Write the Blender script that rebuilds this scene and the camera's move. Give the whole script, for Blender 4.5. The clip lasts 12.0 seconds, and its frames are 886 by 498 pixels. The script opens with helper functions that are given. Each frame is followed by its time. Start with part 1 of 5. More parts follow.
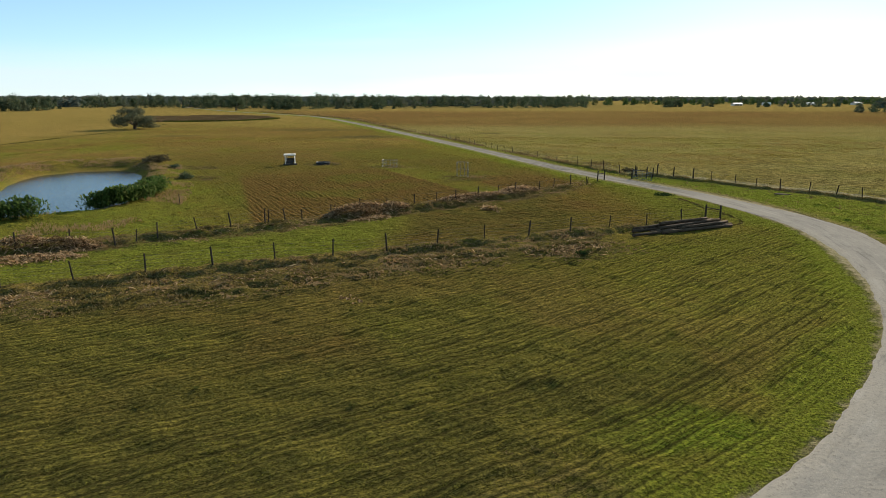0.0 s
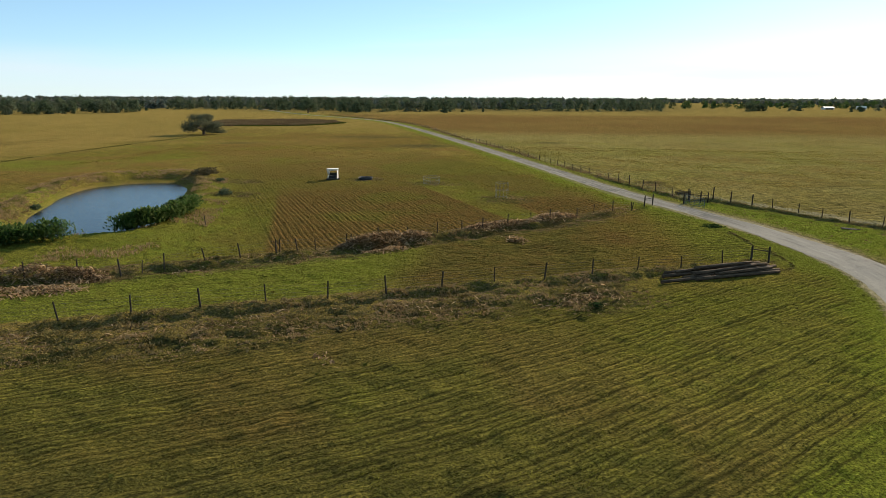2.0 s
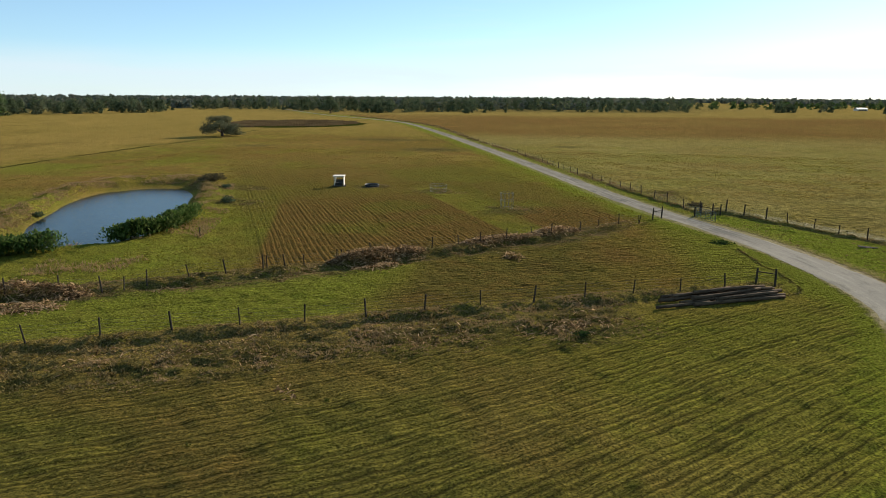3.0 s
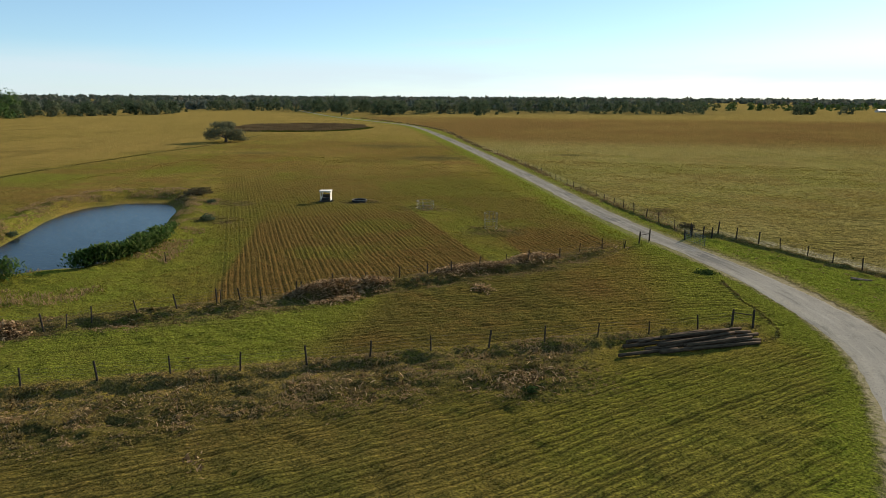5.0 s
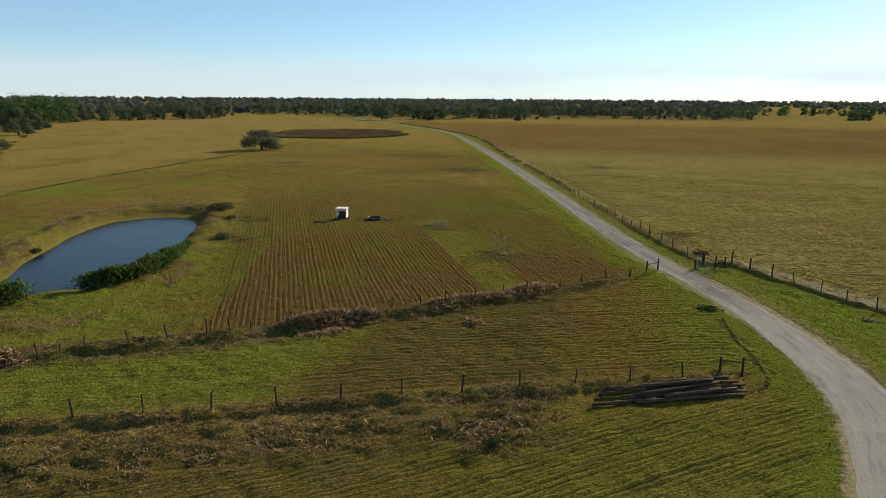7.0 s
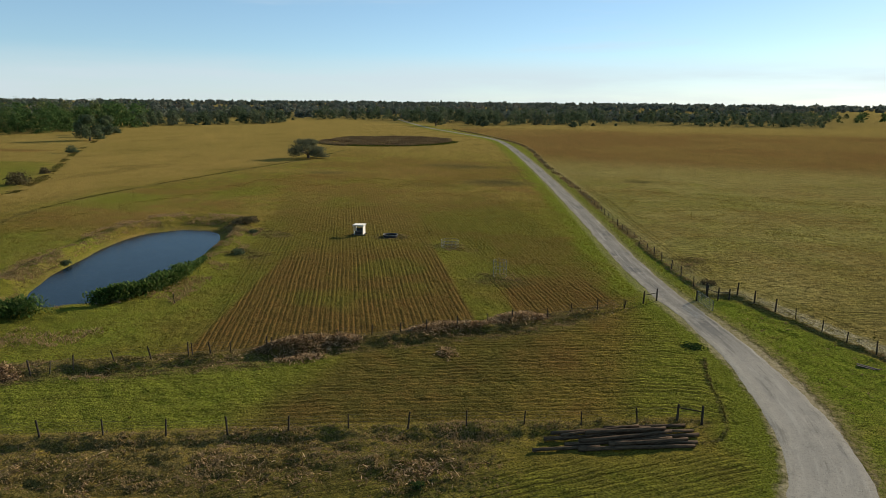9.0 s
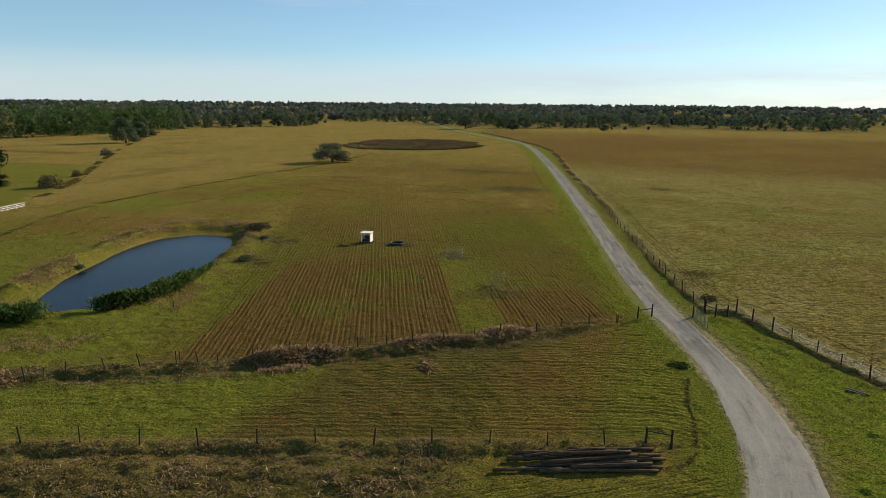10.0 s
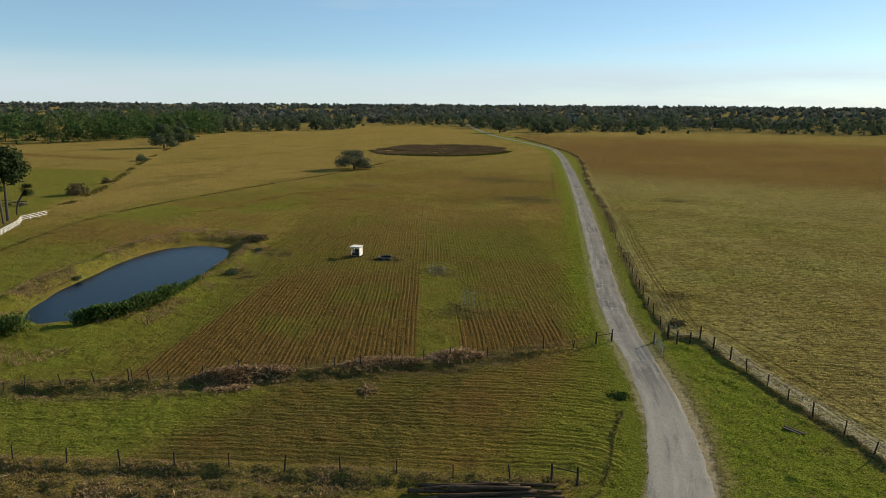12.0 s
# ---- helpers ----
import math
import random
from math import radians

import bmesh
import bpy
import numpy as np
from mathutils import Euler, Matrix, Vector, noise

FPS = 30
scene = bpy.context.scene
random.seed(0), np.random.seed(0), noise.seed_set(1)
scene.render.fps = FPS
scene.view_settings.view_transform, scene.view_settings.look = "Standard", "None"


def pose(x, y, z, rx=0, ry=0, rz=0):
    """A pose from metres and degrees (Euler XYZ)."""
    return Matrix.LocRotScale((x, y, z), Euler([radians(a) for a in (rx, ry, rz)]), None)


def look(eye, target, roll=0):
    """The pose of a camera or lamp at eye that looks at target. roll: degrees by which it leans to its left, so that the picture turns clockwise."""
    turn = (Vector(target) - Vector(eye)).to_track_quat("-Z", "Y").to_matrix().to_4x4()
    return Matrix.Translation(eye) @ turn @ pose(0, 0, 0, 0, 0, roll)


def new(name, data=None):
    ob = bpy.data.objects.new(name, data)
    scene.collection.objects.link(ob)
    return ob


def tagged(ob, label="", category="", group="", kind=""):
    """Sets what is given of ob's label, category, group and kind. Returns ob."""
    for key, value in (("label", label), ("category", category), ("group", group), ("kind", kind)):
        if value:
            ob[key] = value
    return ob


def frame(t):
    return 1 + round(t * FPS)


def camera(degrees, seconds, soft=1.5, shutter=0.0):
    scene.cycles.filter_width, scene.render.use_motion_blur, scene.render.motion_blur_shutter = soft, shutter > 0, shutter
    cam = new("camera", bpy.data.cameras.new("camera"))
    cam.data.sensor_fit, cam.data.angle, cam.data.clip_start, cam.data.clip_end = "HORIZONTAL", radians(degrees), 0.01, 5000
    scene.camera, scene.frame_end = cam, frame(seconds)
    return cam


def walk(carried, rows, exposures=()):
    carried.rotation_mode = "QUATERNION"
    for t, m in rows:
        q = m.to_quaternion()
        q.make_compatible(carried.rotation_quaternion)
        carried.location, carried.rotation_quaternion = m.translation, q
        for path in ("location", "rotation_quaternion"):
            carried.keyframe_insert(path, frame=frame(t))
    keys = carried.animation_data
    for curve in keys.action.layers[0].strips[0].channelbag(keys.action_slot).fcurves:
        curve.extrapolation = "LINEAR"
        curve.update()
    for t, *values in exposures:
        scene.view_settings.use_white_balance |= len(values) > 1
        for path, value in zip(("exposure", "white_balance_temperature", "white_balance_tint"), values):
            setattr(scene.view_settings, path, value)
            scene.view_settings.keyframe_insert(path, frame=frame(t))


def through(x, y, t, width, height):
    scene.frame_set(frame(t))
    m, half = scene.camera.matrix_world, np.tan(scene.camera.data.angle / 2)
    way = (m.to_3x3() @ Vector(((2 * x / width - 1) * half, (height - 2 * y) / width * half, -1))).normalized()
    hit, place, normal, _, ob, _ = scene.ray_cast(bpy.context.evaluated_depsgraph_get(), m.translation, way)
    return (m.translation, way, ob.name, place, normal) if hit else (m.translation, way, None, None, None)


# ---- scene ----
cam = camera(69.9, 12.0, soft=0.8)
EXPOSURE = 0.46
# seconds, x, y, z, pitch from straight down, roll, yaw
ROWS = [
    (0.0, 0.0, 0.0, 12.244, 76.524, -0.05, -0.001),
    (0.5, 1.079, 0.93, 12.763, 76.585, -0.041, 1.556),
    (1.0, 2.271, 1.994, 13.403, 76.586, -0.085, 3.307),
    (1.5, 3.599, 3.143, 14.047, 76.588, -0.142, 4.959),
    (2.0, 4.969, 4.337, 14.743, 76.573, -0.192, 6.484),
    (2.5, 6.348, 5.613, 15.444, 76.521, -0.263, 7.798),
    (3.0, 7.703, 6.944, 15.989, 76.502, -0.306, 8.684),
    (5.0, 12.012, 11.057, 18.456, 76.445, -0.301, 10.15),
    (5.5, 12.976, 11.613, 19.117, 76.494, -0.296, 10.547),
    (6.0, 14.083, 12.075, 19.89, 76.505, -0.298, 11.503),
    (6.5, 15.316, 12.488, 20.653, 76.549, -0.346, 12.682),
    (7.0, 16.743, 12.935, 21.431, 76.577, -0.383, 14.094),
    (9.0, 24.605, 15.162, 24.38, 76.799, -0.483, 19.628),
    (9.5, 26.921, 15.951, 25.082, 76.875, -0.479, 21.21),
    (10.0, 29.291, 16.837, 25.816, 76.898, -0.528, 22.729),
    (10.5, 31.742, 17.795, 26.547, 76.936, -0.506, 23.98),
    (11.0, 34.222, 18.784, 27.269, 76.951, -0.491, 25.036),
    (11.5, 36.63, 19.821, 27.982, 76.968, -0.455, 25.959),
    (12.0, 38.876, 20.817, 28.658, 76.96, -0.381, 26.722),
]
walk(cam, [(t, pose(x, y, z, rx, ry, rz)) for t, x, y, z, rx, ry, rz in ROWS], exposures=[(0.0, EXPOSURE + 0.4), (6.0, EXPOSURE + 0.17), (12.0, EXPOSURE)])

# ---- light ----
SUN_AZ, SUN_EL = radians(29.0), radians(20.5)
world = bpy.data.worlds.new("sky")
world.use_nodes = True
scene.world = world
sky = world.node_tree.nodes.new("ShaderNodeTexSky")
sky.sky_type, sky.sun_disc = "NISHITA", False
sky.sun_elevation, sky.sun_rotation = SUN_EL, SUN_AZ
sky.air_density, sky.dust_density, sky.ozone_density, sky.altitude = 0.75, 0.1, 2.0, 20
world.node_tree.nodes["Background"].inputs["Strength"].default_value = 0.08
tint = world.node_tree.nodes.new("ShaderNodeMix")
tint.data_type, tint.blend_type = "RGBA", "MULTIPLY"
tint.inputs[0].default_value, tint.inputs[7].default_value = 1.0, (0.93, 1.0, 1.05, 1)
world.node_tree.links.new(sky.outputs[0], tint.inputs[6])


def thin_cloud():
    """A faint bank of cloud low over the horizon and a few wisps above it."""
    t = world.node_tree
    co = t.nodes.new("ShaderNodeTexCoord").outputs["Generated"]
    sep = t.nodes.new("ShaderNodeSeparateXYZ")
    t.links.new(co, sep.inputs[0])
    mp = t.nodes.new("ShaderNodeMapping")
    mp.inputs["Scale"].default_value = (1.6, 1.6, 14.0)
    t.links.new(co, mp.inputs["Vector"])
    n = t.nodes.new("ShaderNodeTexNoise")
    n.inputs["Scale"].default_value, n.inputs["Detail"].default_value, n.inputs["Roughness"].default_value = 1.3, 5, 0.55
    t.links.new(mp.outputs[0], n.inputs["Vector"])

    def ramp(value, lo, hi, a, b):
        m = t.nodes.new("ShaderNodeMapRange")
        m.interpolation_type = "SMOOTHSTEP"
        t.links.new(value, m.inputs["Value"])
        for key, v in (("From Min", lo), ("From Max", hi), ("To Min", a), ("To Max", b)):
            m.inputs[key].default_value = v
        return m.outputs[0]

    def mul(a, b, op="MULTIPLY"):
        m = t.nodes.new("ShaderNodeMath")
        m.operation = op
        t.links.new(a, m.inputs[0])
        t.links.new(b, m.inputs[1])
        return m.outputs[0]

    bank = mul(ramp(sep.outputs[2], 0.075, 0.03, 0.0, 0.75), ramp(n.outputs[0], 0.3, 0.6, 0.45, 1.0))
    wisp = mul(ramp(sep.outputs[2], 0.3, 0.1, 0.0, 0.4), ramp(n.outputs[0], 0.52, 0.72, 0.0, 1.0))
    def blend(fac, under, colour):
        m = t.nodes.new("ShaderNodeMix")
        m.data_type = "RGBA"
        if isinstance(fac, float):
            m.inputs[0].default_value = fac
        else:
            t.links.new(fac, m.inputs[0])
        t.links.new(under, m.inputs[6])
        m.inputs[7].default_value = colour
        return m.outputs[2]

    hazy = blend(0.25, tint.outputs[2], (4.2, 7.2, 8.7, 1))
    t.links.new(blend(mul(bank, wisp, "MAXIMUM"), hazy, (5.7, 6.5, 7.1, 1)), t.nodes["Background"].inputs["Color"])


thin_cloud()
sun = new("sun", bpy.data.lights.new("sun", "SUN"))
sun.data.energy, sun.data.angle, sun.data.color = 5.0, radians(0.53), (1.0, 0.865, 0.685)
SUN_DIR = Vector((math.sin(SUN_AZ) * math.cos(SUN_EL), math.cos(SUN_AZ) * math.cos(SUN_EL), math.sin(SUN_EL)))
sun.matrix_world = look((60, 80, 90), Vector((60, 80, 90)) - SUN_DIR)


# ---- materials ----
class Nodes:
    """A small writer of node materials."""

    def __init__(self, name):
        self.m = bpy.data.materials.new(name)
        self.m.use_nodes = True
        self.t = self.m.node_tree
        self.b = self.t.nodes["Principled BSDF"]
        self.co = self.t.nodes.new("ShaderNodeTexCoord").outputs["Object"]

    def put(self, socket, value):
        if hasattr(value, "is_output"):
            self.t.links.new(value, socket)
        elif isinstance(value, tuple) and len(value) == 3 and socket.type == "RGBA":
            socket.default_value = (*value, 1)
        else:
            socket.default_value = value

    def noise(self, scale, detail=4, rough=0.6, stretch=None):
        n = self.t.nodes.new("ShaderNodeTexNoise")
        n.inputs["Scale"].default_value, n.inputs["Detail"].default_value, n.inputs["Roughness"].default_value = scale, detail, rough
        co = self.co
        if stretch:
            mp = self.t.nodes.new("ShaderNodeMapping")
            mp.inputs["Scale"].default_value = stretch
            self.t.links.new(co, mp.inputs["Vector"])
            co = mp.outputs[0]
        self.t.links.new(co, n.inputs["Vector"])
        return n.outputs[0]

    def ramp(self, value, lo, hi, a=0.0, b=1.0):
        n = self.t.nodes.new("ShaderNodeMapRange")
        n.interpolation_type = "SMOOTHSTEP"
        self.put(n.inputs["Value"], value)
        for key, v in (("From Min", lo), ("From Max", hi), ("To Min", a), ("To Max", b)):
            n.inputs[key].default_value = v
        return n.outputs[0]

    def math(self, op, a, b=0.0):
        n = self.t.nodes.new("ShaderNodeMath")
        n.operation = op
        self.put(n.inputs[0], a)
        self.put(n.inputs[1], b)
        return n.outputs[0]

    def mix(self, f, a, b, blend="MIX"):
        n = self.t.nodes.new("ShaderNodeMix")
        n.data_type, n.blend_type = "RGBA", blend
        self.put(n.inputs[0], f)
        self.put(n.inputs[6], a)
        self.put(n.inputs[7], b)
        return n.outputs[2]

    def attr(self, name):
        n = self.t.nodes.new("ShaderNodeAttribute")
        n.attribute_name = name
        return n.outputs["Fac"]

    def island(self):
        return self.t.nodes.new("ShaderNodeNewGeometry").outputs["Random Per Island"]

    def object_random(self):
        return self.t.nodes.new("ShaderNodeObjectInfo").outputs["Random"]

    def bump(self, height, strength, distance):
        n = self.t.nodes.new("ShaderNodeBump")
        n.inputs["Strength"].default_value, n.inputs["Distance"].default_value = strength, distance
        self.put(n.inputs["Height"], height)
        self.t.links.new(n.outputs[0], self.b.inputs["Normal"])

    def finish(self, colour, rough=0.85, spec=0.3, metal=0.0):
        self.put(self.b.inputs["Base Color"], colour)
        self.put(self.b.inputs["Roughness"], rough)
        self.b.inputs["Specular IOR Level"].default_value = spec
        self.b.inputs["Metallic"].default_value = metal
        return self.m

    def leaf(self, colour, through=0.35):
        """A thin leaf: part of the light goes through it."""
        d = self.t.nodes.new("ShaderNodeBsdfDiffuse")
        tr = self.t.nodes.new("ShaderNodeBsdfTranslucent")
        mx = self.t.nodes.new("ShaderNodeMixShader")
        self.put(d.inputs["Color"], colour)
        self.put(tr.inputs["Color"], colour)
        mx.inputs[0].default_value = through
        self.t.links.new(d.outputs[0], mx.inputs[1])
        self.t.links.new(tr.outputs[0], mx.inputs[2])
        self.t.links.new(mx.outputs[0], self.t.nodes["Material Output"].inputs["Surface"])
        self.t.nodes.remove(self.b)
        return self.m


def ground_material():
    n = Nodes("pasture_ground")
    big, mid, fine = n.noise(0.035, 5), n.noise(0.35, 6, 0.65), n.noise(2.4, 6, 0.75)
    clump, grain = n.noise(0.9, 6, 0.75), n.noise(6.0, 5, 0.7)
    patch, patch2 = n.noise(0.13, 6, 0.7, (1.0, 1.0, 1.0)), n.noise(0.11, 6, 0.7, (-1.0, 0.8, 1.0))
    side, bank = n.math("ABSOLUTE", n.attr("side")), n.attr("fside")
    speck = n.ramp(fine, 0.38, 0.62)
    c = n.mix(n.ramp(mid, 0.36, 0.64), (0.06, 0.066, 0.008), (0.125, 0.104, 0.014))
    c = n.mix(n.ramp(big, 0.4, 0.65, 0.0, 0.6), c, (0.14, 0.112, 0.023))
    dry = n.math("MULTIPLY", n.attr("dry"), n.ramp(mid, 0.2, 0.62, 0.55, 1.0))
    c = n.mix(dry, c, n.mix(speck, (0.155, 0.105, 0.029), (0.29, 0.198, 0.065)))
    c = n.mix(n.math("MULTIPLY", n.attr("dry"), n.ramp(n.noise(0.055, 7, 0.72, (1.0, 0.6, 1.0)), 0.5, 0.62, 0.0, 0.5)), c, n.mix(0.8, c, (0.075, 0.058, 0.016)))
    # reddish stubble and greener spots in uneven patches
    c = n.mix(n.math("MULTIPLY", n.attr("patchy"), n.ramp(patch, 0.46, 0.6, 0.0, 0.6)), c, n.mix(speck, (0.1, 0.058, 0.018), (0.2, 0.125, 0.045)))
    c = n.mix(n.math("MULTIPLY", n.attr("patchy"), n.ramp(patch2, 0.5, 0.62, 0.0, 0.5)), c, n.mix(speck, (0.075, 0.1, 0.008), (0.17, 0.185, 0.02)))
    red = n.math("MULTIPLY", n.attr("red"), n.ramp(fine, 0.3, 0.62, 0.6, 1.0))
    c = n.mix(red, c, n.mix(speck, (0.08, 0.036, 0.013), (0.168, 0.078, 0.032)))
    lush = n.math("MULTIPLY", n.attr("meadow"), n.ramp(mid, 0.25, 0.6, 0.5, 1.0))
    verge = n.ramp(n.math("ADD", side, n.math("MULTIPLY", n.math("SUBTRACT", patch, 0.5), 9.0)), 8.5, 3.8, 0.0, 0.75)
    verge = n.math("MULTIPLY", verge, n.ramp(bank, -1.2, 1.0))
    lush = n.math("MAXIMUM", lush, n.math("MULTIPLY", verge, n.ramp(mid, 0.25, 0.6, 0.6, 1.0)))
    c = n.mix(lush, c, n.mix(speck, (0.05, 0.086, 0.008), (0.15, 0.19, 0.018)))
    # Dark scrub colour along the roadside bank paints in its shaded face.
    edge = n.math("ABSOLUTE", n.math("ADD", n.math("ADD", bank, -0.2), n.math("MULTIPLY", n.math("SUBTRACT", clump, 0.5), 1.6)))
    scrub = n.math("MAXIMUM", n.attr("scrub"), n.ramp(edge, 0.7, 0.2, 0.0, 0.75))
    c = n.mix(n.math("MULTIPLY", scrub, n.ramp(fine, 0.35, 0.6)), c, n.mix(speck, (0.036, 0.028, 0.013), (0.155, 0.115, 0.05)))
    c = n.mix(n.math("MULTIPLY", n.attr("thatch"), n.ramp(mid, 0.35, 0.6, 0.4, 0.8)), c, n.mix(speck, (0.036, 0.034, 0.009), (0.09, 0.08, 0.021)))
    c = n.mix(n.math("MULTIPLY", n.attr("pale"), n.ramp(clump, 0.3, 0.6, 0.5, 0.9)), c, n.mix(speck, (0.16, 0.138, 0.052), (0.33, 0.288, 0.12)))
    c = n.mix(n.math("MULTIPLY", n.attr("damp"), n.ramp(clump, 0.36, 0.54, 0.3, 1.0)), c, n.mix(speck, (0.02, 0.019, 0.01), (0.062, 0.052, 0.024)))
    # bleached stalks along the field side of the roadside fence
    stalks = n.math("ABSOLUTE", n.math("ADD", n.math("ADD", bank, 1.5), n.math("MULTIPLY", n.math("SUBTRACT", clump, 0.5), 3.0)))
    c = n.mix(n.math("MULTIPLY", n.math("MULTIPLY", n.ramp(stalks, 1.7, 0.6, 0.0, 0.95), n.ramp(n.attr("worn"), 0.33, 0.5, 0.15, 1.0)), n.ramp(fine, 0.42, 0.5)), c, n.mix(speck, (0.2, 0.17, 0.11), (0.36, 0.32, 0.23)))
    # drill rows and mower streaks: soil in the troughs, painted darker still for shade
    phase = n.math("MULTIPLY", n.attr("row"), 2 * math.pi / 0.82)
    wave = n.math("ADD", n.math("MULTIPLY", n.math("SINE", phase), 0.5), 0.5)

    def lay(wide, long, detail):
        """Noise drawn out along the rows."""
        v = n.t.nodes.new("ShaderNodeCombineXYZ")
        n.put(v.inputs[0], n.math("MULTIPLY", n.attr("row"), wide))
        n.put(v.inputs[1], n.math("MULTIPLY", n.attr("along"), long))
        t = n.t.nodes.new("ShaderNodeTexNoise")
        n.put(t.inputs["Vector"], v.outputs[0])
        t.inputs["Scale"].default_value, t.inputs["Detail"].default_value, t.inputs["Roughness"].default_value = 1.0, detail, 0.7
        return t.outputs[0]

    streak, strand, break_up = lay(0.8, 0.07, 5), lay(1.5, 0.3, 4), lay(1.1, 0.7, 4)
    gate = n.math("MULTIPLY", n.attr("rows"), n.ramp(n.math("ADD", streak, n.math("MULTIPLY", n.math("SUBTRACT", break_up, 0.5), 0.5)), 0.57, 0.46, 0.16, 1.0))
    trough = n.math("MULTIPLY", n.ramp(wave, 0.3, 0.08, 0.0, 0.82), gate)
    # Brightened line beside each trough paints the ridge's sunlit side.
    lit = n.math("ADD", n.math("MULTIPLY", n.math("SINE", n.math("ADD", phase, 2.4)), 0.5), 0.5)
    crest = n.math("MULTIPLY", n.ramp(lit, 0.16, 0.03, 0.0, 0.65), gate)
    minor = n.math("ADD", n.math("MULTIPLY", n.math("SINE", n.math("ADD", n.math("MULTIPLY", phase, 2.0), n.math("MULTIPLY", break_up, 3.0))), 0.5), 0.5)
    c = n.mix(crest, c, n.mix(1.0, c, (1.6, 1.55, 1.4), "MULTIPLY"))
    c = n.mix(n.math("MULTIPLY", n.math("MULTIPLY", n.ramp(minor, 0.2, 0.05, 0.0, 0.6), n.attr("rows")), n.ramp(break_up, 0.42, 0.56)), c, n.mix(0.8, c, (0.03, 0.022, 0.008)))
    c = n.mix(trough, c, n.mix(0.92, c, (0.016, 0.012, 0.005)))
    c = n.mix(n.math("MULTIPLY", n.attr("streaky"), n.ramp(streak, 0.46, 0.38, 0.0, 0.75)), c, n.mix(0.7, c, (0.028, 0.024, 0.008)))
    c = n.mix(n.math("MULTIPLY", n.attr("streaky"), n.ramp(strand, 0.42, 0.35, 0.0, 0.3)), c, n.mix(0.75, c, (0.02, 0.018, 0.006)))
    c = n.mix(n.math("MULTIPLY", n.attr("streaky"), n.ramp(strand, 0.55, 0.62, 0.0, 0.35)), c, n.mix(1.0, c, (1.45, 1.5, 1.4), "MULTIPLY"))
    # rough lumps in the field beyond the roadside fence
    lump = n.noise(1.3, 5, 0.7, (0.8, 1.2, 1.0))
    beyond = n.ramp(bank, -0.5, -3.0)
    c = n.mix(n.math("MULTIPLY", beyond, n.ramp(lump, 0.52, 0.6, 0.0, 0.75)), c, n.mix(0.75, c, (0.03, 0.028, 0.01)))
    c = n.mix(n.math("MULTIPLY", beyond, n.ramp(lump, 0.48, 0.4, 0.0, 0.6)), c, n.mix(1.0, c, (1.5, 1.48, 1.45), "MULTIPLY"))
    # tufts and gaps
    pits = n.noise(8.0, 3, 0.6)
    c = n.mix(n.ramp(pits, 0.54, 0.6, 0.0, 0.75), c, n.mix(0.8, c, (0.01, 0.011, 0.004)))
    c = n.mix(n.ramp(pits, 0.44, 0.38, 0.0, 0.6), c, n.mix(1.0, c, (1.45, 1.42, 1.35), "MULTIPLY"))
    c = n.mix(n.ramp(grain, 0.5, 0.57, 0.0, 0.75), c, n.mix(0.75, c, (0.012, 0.014, 0.005)))
    c = n.mix(n.ramp(grain, 0.46, 0.36, 0.0, 0.6), c, n.mix(1.0, c, (1.4, 1.38, 1.3), "MULTIPLY"))
    c = n.mix(n.ramp(clump, 0.56, 0.66, 0.0, 0.42), c, n.mix(0.7, c, (0.02, 0.026, 0.006)))
    c = n.mix(n.ramp(clump, 0.47, 0.36, 0.0, 0.32), c, n.mix(1.0, c, (1.4, 1.38, 1.3), "MULTIPLY"))
    c = n.mix(n.ramp(fine, 0.54, 0.6, 0.0, 0.75), c, n.mix(0.7, c, (0.02, 0.024, 0.006)))
    c = n.mix(n.ramp(fine, 0.45, 0.38, 0.0, 0.55), c, n.mix(1.0, c, (1.4, 1.38, 1.3), "MULTIPLY"))
    ditch = n.math("ADD", n.math("ABSOLUTE", n.attr("ditch")), n.math("MULTIPLY", n.math("SUBTRACT", mid, 0.5), 2.2))
    c = n.mix(n.math("MULTIPLY", n.ramp(ditch, 0.8, 0.15, 0.0, 0.65), n.attr("ditch_on")), c, n.mix(speck, (0.022, 0.02, 0.008), (0.07, 0.055, 0.02)))
    dirt = n.ramp(n.math("ADD", side, n.math("MULTIPLY", n.math("SUBTRACT", clump, 0.5), 2.4)), 3.1, 2.3, 0.0, 0.85)
    dirt = n.math("MAXIMUM", n.math("MULTIPLY", dirt, n.attr("worn")), n.attr("mud"))
    shoulder = n.ramp(n.math("ADD", n.math("MULTIPLY", n.attr("side"), -1.0), n.math("MULTIPLY", n.math("SUBTRACT", clump, 0.5), 4.0)), 4.4, 2.8, 0.0, 0.75)
    shoulder = n.math("MULTIPLY", n.math("MULTIPLY", shoulder, n.ramp(n.attr("side"), 0.5, -0.5)), n.attr("worn"))
    c = n.mix(n.math("MULTIPLY", shoulder, n.ramp(fine, 0.36, 0.56, 0.2, 1.0)), c, n.mix(speck, (0.12, 0.084, 0.042), (0.2, 0.148, 0.085)))
    c = n.mix(n.math("MULTIPLY", dirt, n.ramp(fine, 0.3, 0.55, 0.4, 1.0)), c, n.mix(speck, (0.17, 0.138, 0.095), (0.23, 0.19, 0.135)))
    c = n.mix(1.0, c, (1.28, 1.24, 1.12), "MULTIPLY")
    h = n.math("ADD", n.math("MULTIPLY", fine, 0.55), n.math("MULTIPLY", grain, 0.4))
    h = n.math("ADD", h, n.math("MULTIPLY", clump, 0.6))
    h = n.math("ADD", h, n.math("MULTIPLY", n.math("MULTIPLY", wave, gate), 0.26))
